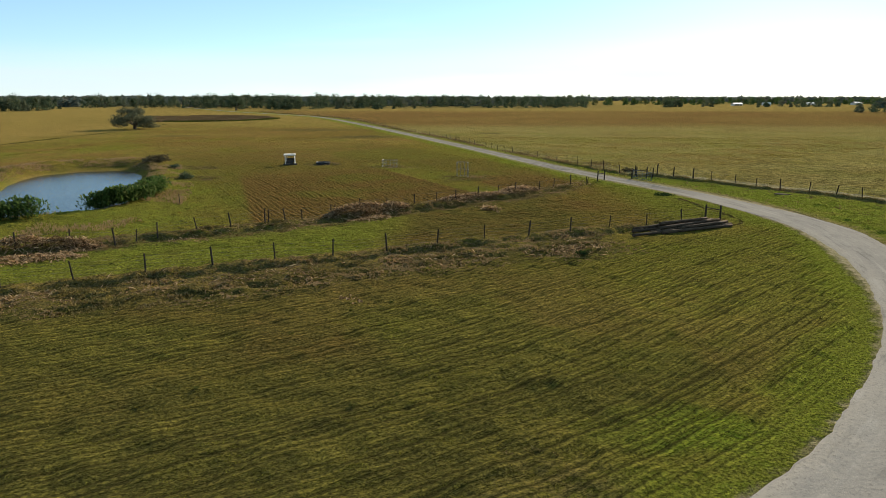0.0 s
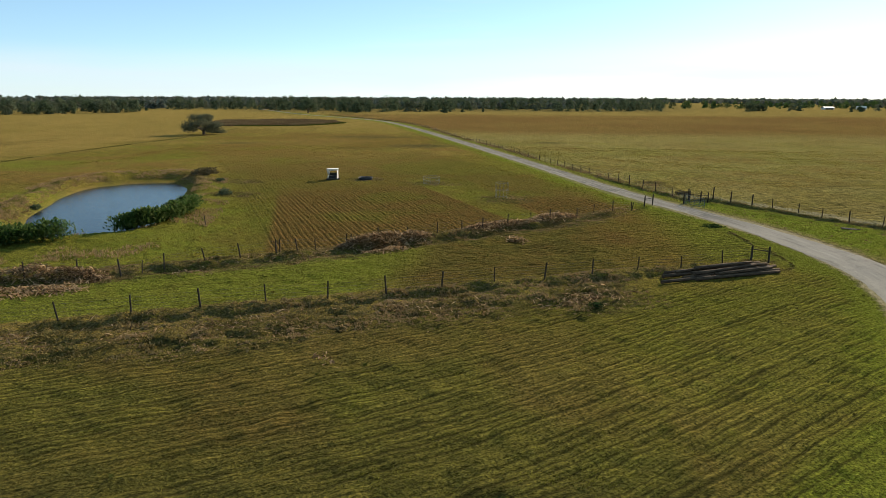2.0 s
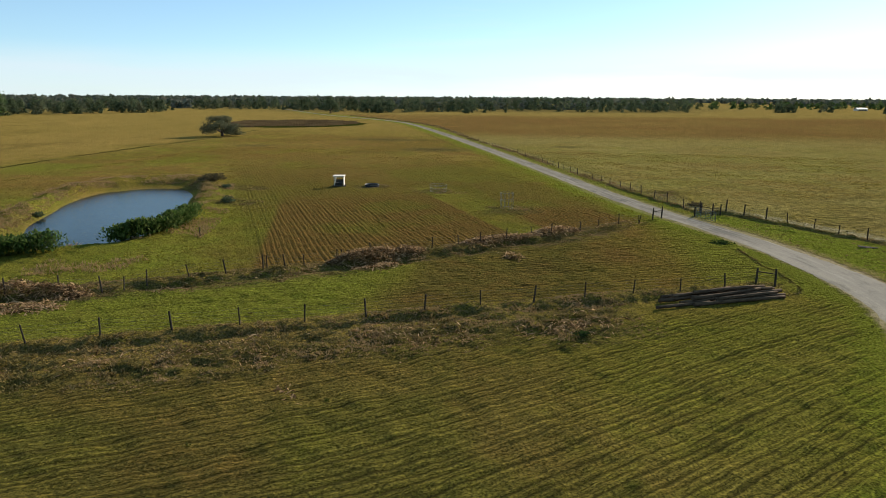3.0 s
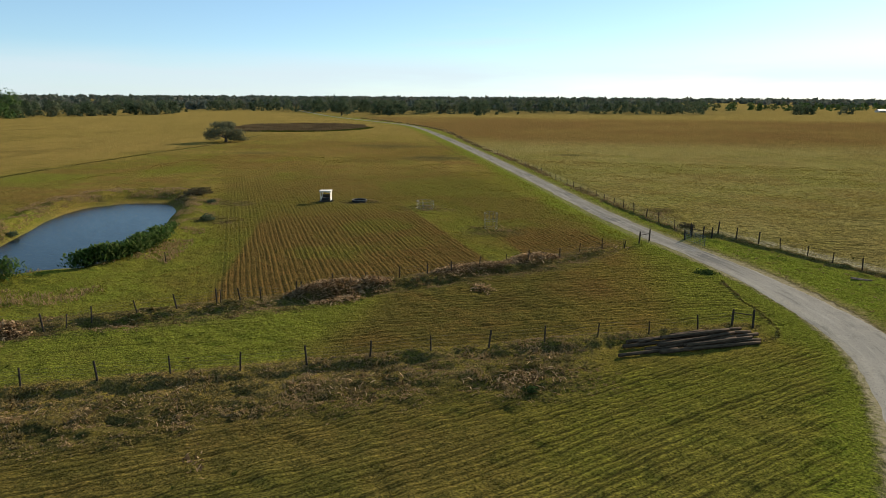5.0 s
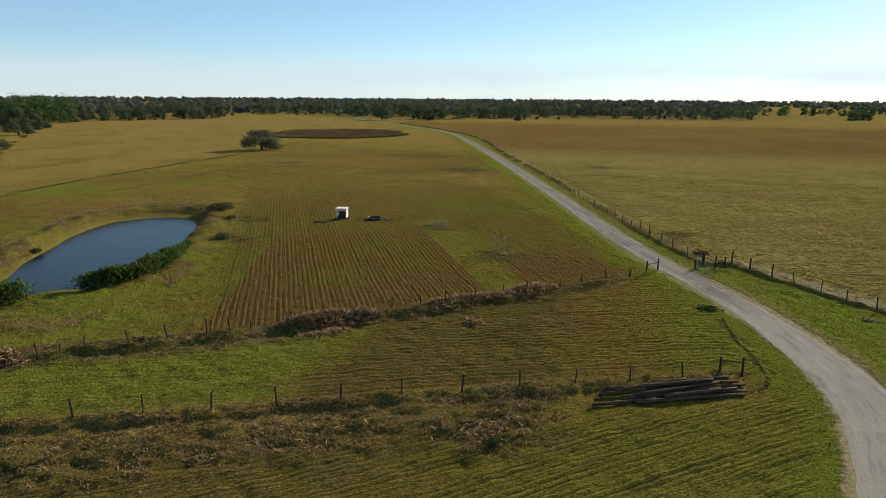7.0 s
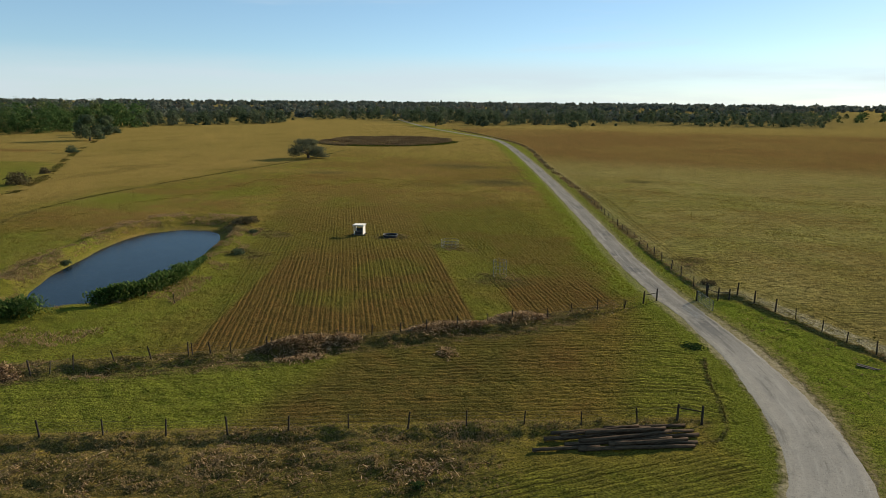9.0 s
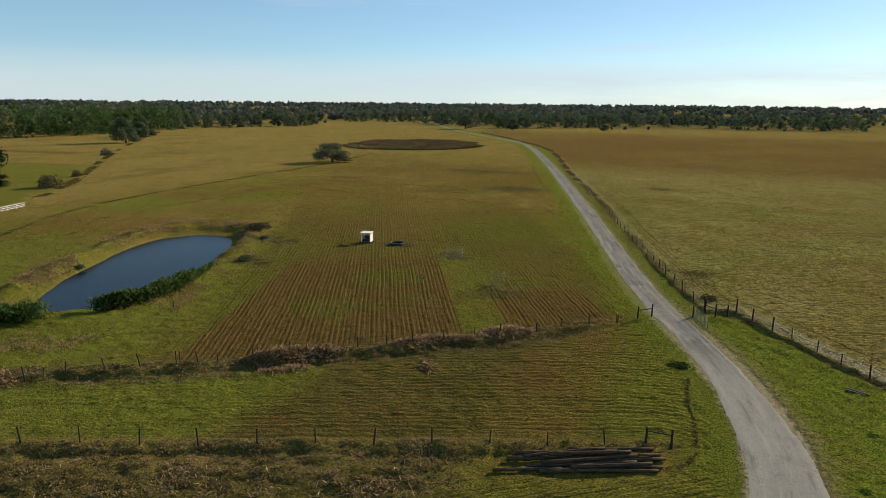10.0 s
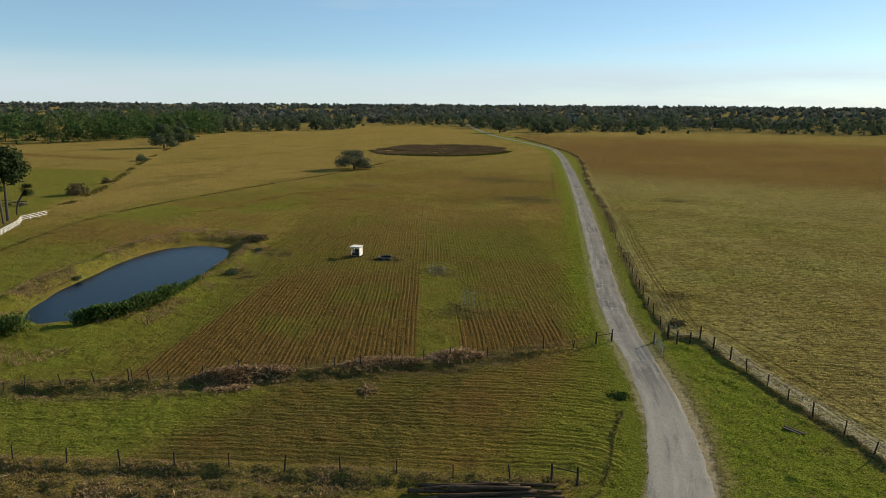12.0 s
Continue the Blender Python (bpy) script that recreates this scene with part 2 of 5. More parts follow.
    h = n.math("ADD", h, n.math("MULTIPLY", n.math("MULTIPLY", strand, n.attr("streaky")), 0.4))
    h = n.math("MULTIPLY", h, n.math("SUBTRACT", 1.0, n.math("MULTIPLY", dirt, 0.85)))
    n.bump(h, 1.0, 0.42)
    n.b.inputs["Sheen Weight"].default_value = 0.05
    n.b.inputs["Sheen Roughness"].default_value = 0.35
    n.b.inputs["Sheen Tint"].default_value = (1.0, 0.87, 0.3, 1)
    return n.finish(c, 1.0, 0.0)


def road_material():
    """Old grey tar breaking up, with pale gravel showing at its left edge and in the wheel tracks."""
    n = Nodes("worn_gravel_road")
    mid, fine, big = n.noise(0.7, 6, 0.7), n.noise(7.0, 6, 0.8), n.noise(0.16, 5, 0.65)
    stone, blot = n.noise(2.6, 6, 0.75), n.noise(0.42, 7, 0.72)
    lean = n.attr("lean")
    c = n.mix(n.ramp(mid, 0.38, 0.62), (0.16, 0.145, 0.123), (0.215, 0.193, 0.16))
    c = n.mix(n.ramp(big, 0.42, 0.6, 0.0, 0.7), c, (0.235, 0.212, 0.178))
    gravel = n.math("ADD", lean, n.math("MULTIPLY", n.math("SUBTRACT", blot, 0.5), 1.6))
    c = n.mix(n.ramp(gravel, -0.35, -0.8, 0.0, 0.9), c, n.mix(n.ramp(mid, 0.4, 0.6), (0.25, 0.222, 0.178), (0.33, 0.3, 0.245)))
    c = n.mix(n.math("MULTIPLY", n.attr("edge"), n.ramp(mid, 0.35, 0.6, 0.2, 0.9)), c, (0.25, 0.21, 0.15))
    c = n.mix(n.math("MULTIPLY", n.attr("patch"), n.ramp(blot, 0.44, 0.52)), c, (0.125, 0.117, 0.105))
    c = n.mix(n.ramp(blot, 0.42, 0.36, 0.0, 0.6), c, (0.29, 0.265, 0.225))
    c = n.mix(n.ramp(stone, 0.52, 0.62, 0.0, 0.6), c, (0.12, 0.108, 0.09))
    c = n.mix(n.ramp(stone, 0.43, 0.34, 0.0, 0.55), c, (0.32, 0.295, 0.255))
    c = n.mix(n.math("MULTIPLY", n.attr("loose"), n.ramp(blot, 0.36, 0.54, 0.35, 0.75)), c, (0.3, 0.27, 0.222))
    c = n.mix(n.ramp(fine, 0.52, 0.66, 0.0, 0.6), c, (0.1, 0.088, 0.072))
    way = n.t.nodes.new("ShaderNodeCombineXYZ")
    n.put(way.inputs[0], n.math("MULTIPLY", lean, 3.2))
    n.put(way.inputs[1], n.math("MULTIPLY", n.attr("run"), 0.13))
    wheel = n.t.nodes.new("ShaderNodeTexNoise")
    n.put(wheel.inputs["Vector"], way.outputs[0])
    wheel.inputs["Scale"].default_value, wheel.inputs["Detail"].default_value, wheel.inputs["Roughness"].default_value = 1.0, 6, 0.68
    c = n.mix(n.ramp(wheel.outputs[0], 0.54, 0.66, 0.0, 0.6), c, (0.115, 0.106, 0.093))
    c = n.mix(n.ramp(wheel.outputs[0], 0.47, 0.36, 0.0, 0.65), c, (0.33, 0.3, 0.25))
    track = n.math("ABSOLUTE", n.math("SUBTRACT", n.attr("across"), 0.48))
    c = n.mix(n.ramp(n.math("ADD", track, n.math("MULTIPLY", n.math("SUBTRACT", mid, 0.5), 0.5)), 0.2, 0.03, 0.0, 0.35), c, (0.27, 0.243, 0.2))
    n.bump(n.math("ADD", n.math("MULTIPLY", fine, 0.3), stone), 0.5, 0.06)
    return n.finish(c, 0.95, 0.0)


def water_material():
    n = Nodes("pond_water")
    n.bump(n.noise(2.2, 5), 0.5, 0.06)
    m = n.finish((0.006, 0.012, 0.019), 0.03, 0.13)
    n.b.inputs["IOR"].default_value = 1.33
    return m


def wood_material(name, light, dark, grain=(6, 6, 0.8), rough=0.95, spec=0.06):
    n = Nodes(name)
    g = n.noise(3.0, 6, 0.7, grain)
    c = n.mix(n.ramp(g, 0.3, 0.7), dark, light)
    c = n.mix(n.math("MULTIPLY", n.object_random(), 0.5), c, n.mix(0.5, c, (0.03, 0.026, 0.022)))
    n.bump(g, 0.6, 0.02)
    return n.finish(c, rough, spec)


def blade_material(name, a, b, dry, through=0.3):
    """Grass and small leaves: tone gives the dryness of the spot."""
    n = Nodes(name)
    c = n.mix(n.island(), a, b)
    c = n.mix(n.attr("tone"), c, dry)
    return n.leaf(c, through)


def leaf_material(name, a, b, c3, through=0.25):
    n = Nodes(name)
    i = n.island()
    c = n.mix(n.ramp(i, 0.0, 0.7), a, b)
    c = n.mix(n.ramp(i, 0.88, 1.0, 0.0, 0.7), c, c3)
    tone = n.attr("tone")
    c = n.mix(n.ramp(tone, 0.55, 1.0, 0.0, 0.75), c, c3)
    c = n.mix(n.ramp(tone, 0.45, 0.0, 0.0, 0.6), c, n.mix(0.55, c, (0.008, 0.014, 0.006)))
    return n.leaf(c, through)


def metal_material(name, colour, rust, metal=0.6):
    n = Nodes(name)
    c = n.mix(n.ramp(n.noise(5.0, 5), 0.45, 0.65), colour, rust)
    return n.finish(c, 0.5, 0.5, metal)


def paint_material(name, colour, dirt, rough=0.6):
    n = Nodes(name)
    c = n.mix(n.ramp(n.noise(2.2, 6, 0.7), 0.5, 0.8, 0.0, 0.6), colour, dirt)
    return n.finish(c, rough, 0.4)


GROUND, ROAD, WATER = ground_material(), road_material(), water_material()
POST = wood_material("weathered_post", (0.085, 0.068, 0.05), (0.022, 0.018, 0.013))
POLE = wood_material("old_pole_timber", (0.165, 0.11, 0.068), (0.022, 0.014, 0.009), (0.5, 7, 7), 0.9, 0.03)
BARK = wood_material("bark", (0.12, 0.1, 0.08), (0.04, 0.033, 0.027))
BOARD = wood_material("grey_board", (0.13, 0.11, 0.088), (0.045, 0.038, 0.03))
WIRE = metal_material("fence_wire", (0.2, 0.19, 0.18), (0.12, 0.08, 0.05))
GALV = metal_material("galvanised_tube", (0.16, 0.165, 0.15), (0.12, 0.09, 0.065), 0.1)
GREEN_TUBE = metal_material("green_painted_tube", (0.09, 0.115, 0.095), (0.1, 0.075, 0.05), 0.1)
WHITE = paint_material("white_paint", (0.66, 0.62, 0.54), (0.36, 0.31, 0.24))
ROOFTIN = paint_material("pale_roof_sheet", (0.62, 0.58, 0.5), (0.4, 0.35, 0.28))
DARKTUB = paint_material("dark_rubber", (0.03, 0.028, 0.026), (0.08, 0.066, 0.05), 0.95)
TURF = blade_material("turf_blades", (0.055, 0.068, 0.007), (0.255, 0.25, 0.028), (0.29, 0.2, 0.058), 0.35)
PASTURE = blade_material("pasture_blades", (0.06, 0.058, 0.008), (0.25, 0.21, 0.035), (0.26, 0.155, 0.053), 0.45)
SCRUB = blade_material("scrub_blades", (0.085, 0.072, 0.022), (0.2, 0.155, 0.06), (0.3, 0.2, 0.1), 0.35)
CANNA = blade_material("broad_leaves", (0.02, 0.046, 0.01), (0.075, 0.125, 0.026), (0.2, 0.22, 0.08), 0.4)
WEED = blade_material("dark_weeds", (0.04, 0.052, 0.012), (0.085, 0.09, 0.02), (0.14, 0.1, 0.035), 0.3)
FROND = blade_material("dead_fronds", (0.26, 0.16, 0.078), (0.72, 0.5, 0.28), (0.07, 0.043, 0.022), 0.5)
REED = blade_material("marsh_reeds", (0.075, 0.05, 0.026), (0.13, 0.09, 0.048), (0.2, 0.145, 0.075), 0.3)
# Oak leaf colour raised so far crowns look paled by haze.
OAK = leaf_material("oak_leaves", (0.055, 0.078, 0.04), (0.09, 0.112, 0.058), (0.135, 0.138, 0.082), 0.3)
PINE = leaf_material("wood_leaves", (0.042, 0.078, 0.024), (0.07, 0.112, 0.034), (0.13, 0.125, 0.05), 0.3)
EVERGREEN = leaf_material("evergreen_leaves", (0.018, 0.032, 0.012), (0.036, 0.05, 0.018), (0.06, 0.066, 0.028), 0.1)
GREY_OAK = leaf_material("grey_oak_leaves", (0.075, 0.085, 0.045), (0.125, 0.125, 0.072), (0.18, 0.16, 0.1), 0.35)
BARE = leaf_material("grey_brown_twigs", (0.062, 0.05, 0.026), (0.105, 0.085, 0.045), (0.085, 0.085, 0.035))
CANNA_BUSH = leaf_material("weed_leaves", (0.02, 0.036, 0.012), (0.045, 0.07, 0.02), (0.08, 0.09, 0.035))
# Leaf colour greyed and lightened to stand in for distance haze.
HAZE_FAR = leaf_material("haze_tinted_woodland", (0.075, 0.095, 0.074), (0.11, 0.124, 0.094), (0.15, 0.135, 0.105))
PALM = leaf_material("palm_leaves", (0.025, 0.042, 0.014), (0.055, 0.07, 0.024), (0.16, 0.12, 0.06))


# ---- mesh helpers ----
rng = np.random.default_rng(7)
TABLE = rng.random((256, 256))


def vnoise(x, y, size, seed=0):
    """Smooth noise from 0 to 1 with features of that size in metres."""
    u, v = np.asarray(x, float) / size + 13.7 * seed, np.asarray(y, float) / size + 7.3 * seed
    i, j = np.floor(u).astype(int), np.floor(v).astype(int)
    a, b = u - i, v - j
    a, b = a * a * (3 - 2 * a), b * b * (3 - 2 * b)
    i, j, k, l = i % 256, j % 256, (i + 1) % 256, (j + 1) % 256
    return (TABLE[i, j] * (1 - a) + TABLE[k, j] * a) * (1 - b) + (TABLE[i, l] * (1 - a) + TABLE[k, l] * a) * b


def fbm(x, y, size, seed=0, octaves=3):
    return sum(vnoise(x, y, size / 2 ** o, seed + o) / 2 ** o for o in range(octaves)) / sum(0.5 ** o for o in range(octaves))


def step(a, b, v):
    t = np.clip((np.asarray(v, float) - a) / (b - a), 0, 1)
    return t * t * (3 - 2 * t)


def mesh_np(name, verts, faces, material, attrs=None, smooth=False):
    """A mesh from arrays; all faces have the same number of corners."""
    me = bpy.data.meshes.new(name)
    verts, faces = np.asarray(verts, np.float32), np.asarray(faces, np.int32)
    k = faces.shape[1]
    me.vertices.add(len(verts))
    me.vertices.foreach_set("co", verts.ravel())
    me.loops.add(faces.size)
    me.loops.foreach_set("vertex_index", faces.ravel())
    me.polygons.add(len(faces))
    me.polygons.foreach_set("loop_start", np.arange(0, faces.size, k, dtype=np.int32))
    me.polygons.foreach_set("use_smooth", np.full(len(faces), smooth))
    for key, values in (attrs or {}).items():
        me.attributes.new(key, "FLOAT", "POINT").data.foreach_set("value", np.asarray(values, np.float32))
    me.materials.append(material)
    me.update(calc_edges=True)
    return me


def part(name, me, material, parent, label=""):
    """Links a bmesh or a mesh as one object under its thing."""
    if isinstance(me, bmesh.types.BMesh):
        bm, me = me, bpy.data.meshes.new(name)
        bm.to_mesh(me)
        bm.free()
        me.materials.append(material)
    ob = new(name, me)
    ob.parent = parent
    if label:
        ob["label"] = label
    return ob


def thing(name, at, label, category, group="", kind="", turn=0.0):
    ob = new(name)
    ob.matrix_basis = Matrix.Translation(at) @ Matrix.Rotation(turn, 4, "Z")
    return tagged(ob, label, category, group, kind)


def tube(bm, a, b, r0, r1=None, sides=8, cap=True):
    """A tapered round bar from a to b."""
    a, b = Vector(a), Vector(b)
    r1 = r0 if r1 is None else r1
    q = (b - a).to_track_quat("Z", "Y")
    rings = [[bm.verts.new(p + q @ Vector((r * math.cos(t), r * math.sin(t), 0))) for t in [2 * math.pi * i / sides for i in range(sides)]] for p, r in ((a, r0), (b, r1))]
    for i in range(sides):
        j = (i + 1) % sides
        bm.faces.new((rings[0][i], rings[0][j], rings[1][j], rings[1][i]))
    if cap:
        bm.faces.new(rings[0][::-1])
        bm.faces.new(rings[1])


def box(bm, centre, size, bevel=0.0):
    """A box with chamfered edges."""
    made = bmesh.ops.create_cube(bm, size=1, matrix=Matrix.Translation(centre) @ Matrix.Diagonal((*size, 1)))
    if bevel:
        edges = {e for v in made["verts"] for e in v.link_edges}
        bmesh.ops.bevel(bm, geom=list(edges), offset=bevel, segments=1, affect="EDGES")


def spline(points, gap):
    """A smooth line through the points, sampled about every gap metres."""
    p = [np.array(q, float) for q in points]
    p = [2 * p[0] - p[1], *p, 2 * p[-1] - p[-2]]
    out = []
    for a, b, c, d in zip(p, p[1:], p[2:], p[3:]):
        n = max(1, int(np.linalg.norm(c - b) / gap))
        for t in np.arange(n) / n:
            out.append(0.5 * (2 * b + (c - a) * t + (2 * a - 5 * b + 4 * c - d) * t * t + (3 * b - a - 3 * c + d) * t ** 3))
    out.append(p[-2])
    return np.array(out)


def line_distance(x, y, line):
    """Signed distance to an open line: minus on its right-hand side."""
    best = np.full(np.shape(x), 1e9)
    sign = np.ones(np.shape(x))
    for a, b in zip(line, line[1:]):
        d = b - a
        t = np.clip(((x - a[0]) * d[0] + (y - a[1]) * d[1]) / (d @ d), 0, 1)
        dist = np.hypot(x - a[0] - t * d[0], y - a[1] - t * d[1])
        s = np.sign(d[0] * (y - a[1]) - d[1] * (x - a[0]))
        near = dist < best
        best = np.where(near, dist, best)
        sign = np.where(near, s, sign)
    return best * np.where(sign == 0, 1, sign)


# ---- the plan ----
NEAR_FENCE = spline([(-75, 18.5), (-17.6, 44.2), (5.2, 54.5), (28.7, 64.5)], 6)
FAR_FENCE = spline([(-80, 22), (-35, 50.3), (-17.2, 60.6), (1.5, 75.2), (12.9, 84.2), (24.6, 96.3)], 6)
RIGHT_FENCE = spline([(110, 8), (62, 62), (48.7, 81.1), (42.2, 89.6), (36.8, 97.6), (34.0, 101.2)], 5)
ROADSIDE_FENCE = spline([(30.5, 100.5), (26.5, 111.4), (14.0, 151), (1.6, 193), (-19.7, 258), (-54, 368), (-103, 460), (-152, 536)], 8)
ROAD_LINE = spline([(-22, -5), (-8, 3), (2, 9.3), (11, 15.2), (18.6, 21.5), (25.8, 30.6), (29.6, 37.4), (32.3, 44.5), (34.9, 52.5), (36.4, 60), (36.0, 69), (33.4, 80), (29.2, 91), (25, 100), (19.3, 116.5),
                    (13.2, 137), (4.3, 166.5), (-12.5, 220), (-36, 292), (-65.3, 376), (-89, 428), (-135, 492), (-184, 562), (-230, 640), (-320, 800)], 2.5)
ROAD_COARSE = ROAD_LINE[::3]
DITCH = spline([(-75, 60), (-91.4, 89.2), (-103.8, 108.5), (-111, 130), (-115, 160), (-117, 202), (-117, 222), (-120, 257), (-128, 300)], 8)
HEDGE = spline([(-118, 104), (-127, 120), (-157, 158), (-214, 216), (-290, 299), (-377, 402)], 12)
TRAIL = spline([(29.4, 78.5), (29.5, 73.4), (30.1, 70.0), (30.4, 66.4), (30.5, 64.2), (30.0, 62.4), (28.4, 61.1)], 1.5)
FURROW = spline([(-39, 277), (-25, 233), (-13, 198)], 8)
PADDOCK_DITCH = spline([(-330, 170), (-268, 180), (-214, 191), (-186, 197)], 10)
PADDOCK_GULLY = spline([(-330, 226), (-285, 226), (-250, 232)], 12)
PLOUGH_DIR = np.array([-0.47, 0.883])
POND_C, POND_A = np.array([-53.3, 91.0]), np.array([-0.393, 0.9196])


def pond_radius(x, y):
    """1 on the pond's shore, less inside."""
    dx, dy = x - POND_C[0], y - POND_C[1]
    p, q = (dx * POND_A[0] + dy * POND_A[1]) / 23.0, (-dx * POND_A[1] + dy * POND_A[0]) / 9.0
    th = np.arctan2(q, p)
    edge = 1.071 + 0.027 * np.cos(th) + 0.02 * np.sin(th) - 0.008 * np.cos(3 * th) - 0.059 * np.cos(4 * th) - 0.016 * np.sin(4 * th)
    edge = edge + 0.012 * np.sin(7 * th + 1.0) + 0.009 * np.sin(11 * th) + 0.006 * np.sin(19 * th + 2.0)
    return np.hypot(p, q) / edge


def ground_masks(x, y):
    """What grows or lies at each spot, and the height of the ground."""
    near = line_distance(x, y, NEAR_FENCE)
    far = line_distance(x, y, FAR_FENCE)
    right = line_distance(x, y, np.vstack([RIGHT_FENCE[::2], ROADSIDE_FENCE[::3]]))
    side = line_distance(x, y, ROAD_COARSE)
    road = np.abs(side)
    pond = pond_radius(x, y)
    west = line_distance(x, y, DITCH)
    ditch = np.abs(west)
    big, mid, small = fbm(x, y, 38, 1), fbm(x, y, 9, 5), fbm(x, y, 2.2, 9)
    beyond = step(-1, 1.5, far)
    rightfield = step(-1.5, 1.5, -right)
    wild = (mid - 0.5)
    even = wild * step(260, 130, y)
    # plough beds beyond the far fence
    u = (x - 2.4) * 0.883 + (y - 83.7) * 0.47
    v = (x - 2.4) * PLOUGH_DIR[0] + (y - 83.7) * PLOUGH_DIR[1]
    lim = -29 + 0.16 * (v + 8)
    bed1 = step(lim - 0.6, lim + 0.6, u) * step(1.4, 1.0, u) * step(48, 20, v + 12 * wild)
    bed2 = step(6.2, 6.7, u) * step(20.5, 19.5, u) * step(30, 6, v + 16 * wild)
    rows_far = step(-31, -27, u) * step(27, 25, u) * step(130, 50, v) * beyond * (1 - 0.85 * step(1.0, 1.5, u) * step(9, 6, u) * step(42, 34, v + 12 * wild))
    bed = np.maximum(bed1, bed2) * beyond
    verge = step(8.5, 4.0, road + 5 * even)
    scrub_near = step(0.8, -0.6, near + 0.8 * wild) * step(-9.5, -5.5, near + 3.5 * wild) * step(18, 12, x)
    scrub_near = np.maximum(scrub_near, step(1.2, 0.3, np.abs(near)) * 0.8 * step(32, 28, x))
    scrub_far = step(2.2, 0.8, far + 1.5 * wild) * step(-4.5, -1.8, far + 1.5 * wild) * step(22, 14, x)
    # Scrub at the roadside bank, also darkening the colour of its shaded face.
    scrub_shade_right = 0.7 * step(0.55, 0.2, np.abs(right - 0.15 + 0.8 * wild))
    scrub_ditch = 0.8 * step(1.6, 0.3, ditch + 2 * wild) * step(0.4, 0.55, small)
    bank = step(1.62, 1.35, pond) * step(1.0, 1.12, pond)
    inner = step(-2, -7, near) * step(2.4, 4.5, side)
    between = step(0.5, 2.0, near) * step(0, -2.5, far) * step(2.4, 6.5, side)
    green = step(-2, -9, x + 9 * wild)
    rows = np.maximum(np.maximum(inner * 0.9, between * (0.75 - 0.5 * green)), np.maximum(bed, rows_far * 0.55) * step(1.3, 1.6, pond))
    rows = np.maximum(rows, 0.5 * rightfield * step(300, 140, y))
    rows = rows * step(2.3, 5.5, road) * (1 - 0.8 * np.maximum(scrub_near, scrub_far))
    # rows follow the fence; in the mown field they swing in wide arcs
    swing = -0.588 * x + 0.809 * y + 3.4 * vnoise(x, y, 30, 17)
    cross = 0.955 * y - 0.29 * x + 3.0 * vnoise(x, y, 60, 19)
    on_right = right < 0
    row = np.where(on_right, np.where(right > -4.5, 1.2 * right, 1.1 * cross), np.where(far > 0, 1.42 * u, np.where(near > 0, 1.15 * near, 1.6 * swing)))
    row = row + 0.035 * (vnoise(x, y, 2.6, 131) - 0.5) + 0.4 * (vnoise(x, y, 11, 133) - 0.5)
    along = np.where(on_right, x + 0.29 * y, np.where(far > 0, v, np.where(near > 0, 0.914 * x + 0.405 * y, 0.809 * x + 0.588 * y)))
    dry = 0.25 + 0.5 * step(0.42, 0.7, big)
    dry = np.maximum(dry, beyond * step(150, 360, y + 40 * wild) * 0.9)
    dry = np.maximum(dry, step(-16, 14, west + 26 * wild) * step(70, 130, y) * (0.95 + 0.5 * (big - 0.5) + 0.4 * wild))
    dry = np.maximum(dry, rightfield * (0.55 + 0.1 * step(120, 240, y) + 0.45 * step(520, 620, y) + 0.6 * wild))
    dry = np.maximum(dry * (1 - 0.4 * bank), bank * 0.25)
    dry = dry * (1 - 0.5 * verge * (1 - rightfield))
    outer = step(-2.5, -4.5, side) * step(0.3, 1.5, right)
    dry = np.maximum(dry, outer * (0.25 + 0.5 * step(0.4, 0.65, mid)) * step(120, 90, y))
    dry = np.maximum(dry, between * (0.3 + 0.5 * wild))
    red = np.maximum(bed * 1.0, inner * step(0.42, 0.6, fbm(x, y, 16, 21)) * 0.5 * (1 - 0.6 * step(14, 24, x)))
    red = np.maximum(red, between * (0.75 + 0.25 * step(0.38, 0.6, fbm(x, y, 14, 24))) * (1 - green) * step(28, 20, x) * (1 - verge))
    red = np.maximum(red, rows_far * (0.08 + 0.3 * step(0.4, 0.62, fbm(x, y, 26, 103))))
    red = np.maximum(red, rightfield * step(200, 310, y + 60 * wild) * step(620, 520, y) * (0.65 + 0.3 * step(0.4, 0.6, big)))
    p1, p2 = fbm(x, y, 22, 101, 4), fbm(x, y, 17, 107, 4)
    red = np.maximum(red, np.maximum(0.55 * beyond * step(330, 250, y) * step(3, -4, west), 0.5 * rightfield * step(300, 200, y)) * step(0.45, 0.62, p1) * 0.85)
    lush = np.maximum(outer * 0.85, beyond * step(240, 130, y) * 0.5 * step(0.48, 0.64, p2) * (1 - bank) * step(6, -2, west))
    lush = np.maximum(lush, rightfield * step(260, 170, y) * (0.12 + 0.35 * step(0.45, 0.62, p2)))
    lush = np.maximum(lush, between * np.maximum(step(17, 26, x) * 0.6, green * 0.72))
    lush = np.maximum(lush, step(2.6, 1.6, pond) * step(1.05, 1.3, pond) * (0.5 + 0.5 * wild) * step(-54, -46, x))
    lush = np.maximum(lush, beyond * step(-16, -22, x) * step(2, 6, far) * step(105, 92, y) * (0.45 + 0.9 * wild) * (1 - bed))
    lush = np.maximum(lush, between * 0.25 * step(0.45, 0.65, fbm(x, y, 11, 31)))
    lush = np.maximum(lush, inner * 0.45 * step(0.48, 0.64, fbm(x, y, 12, 33)))
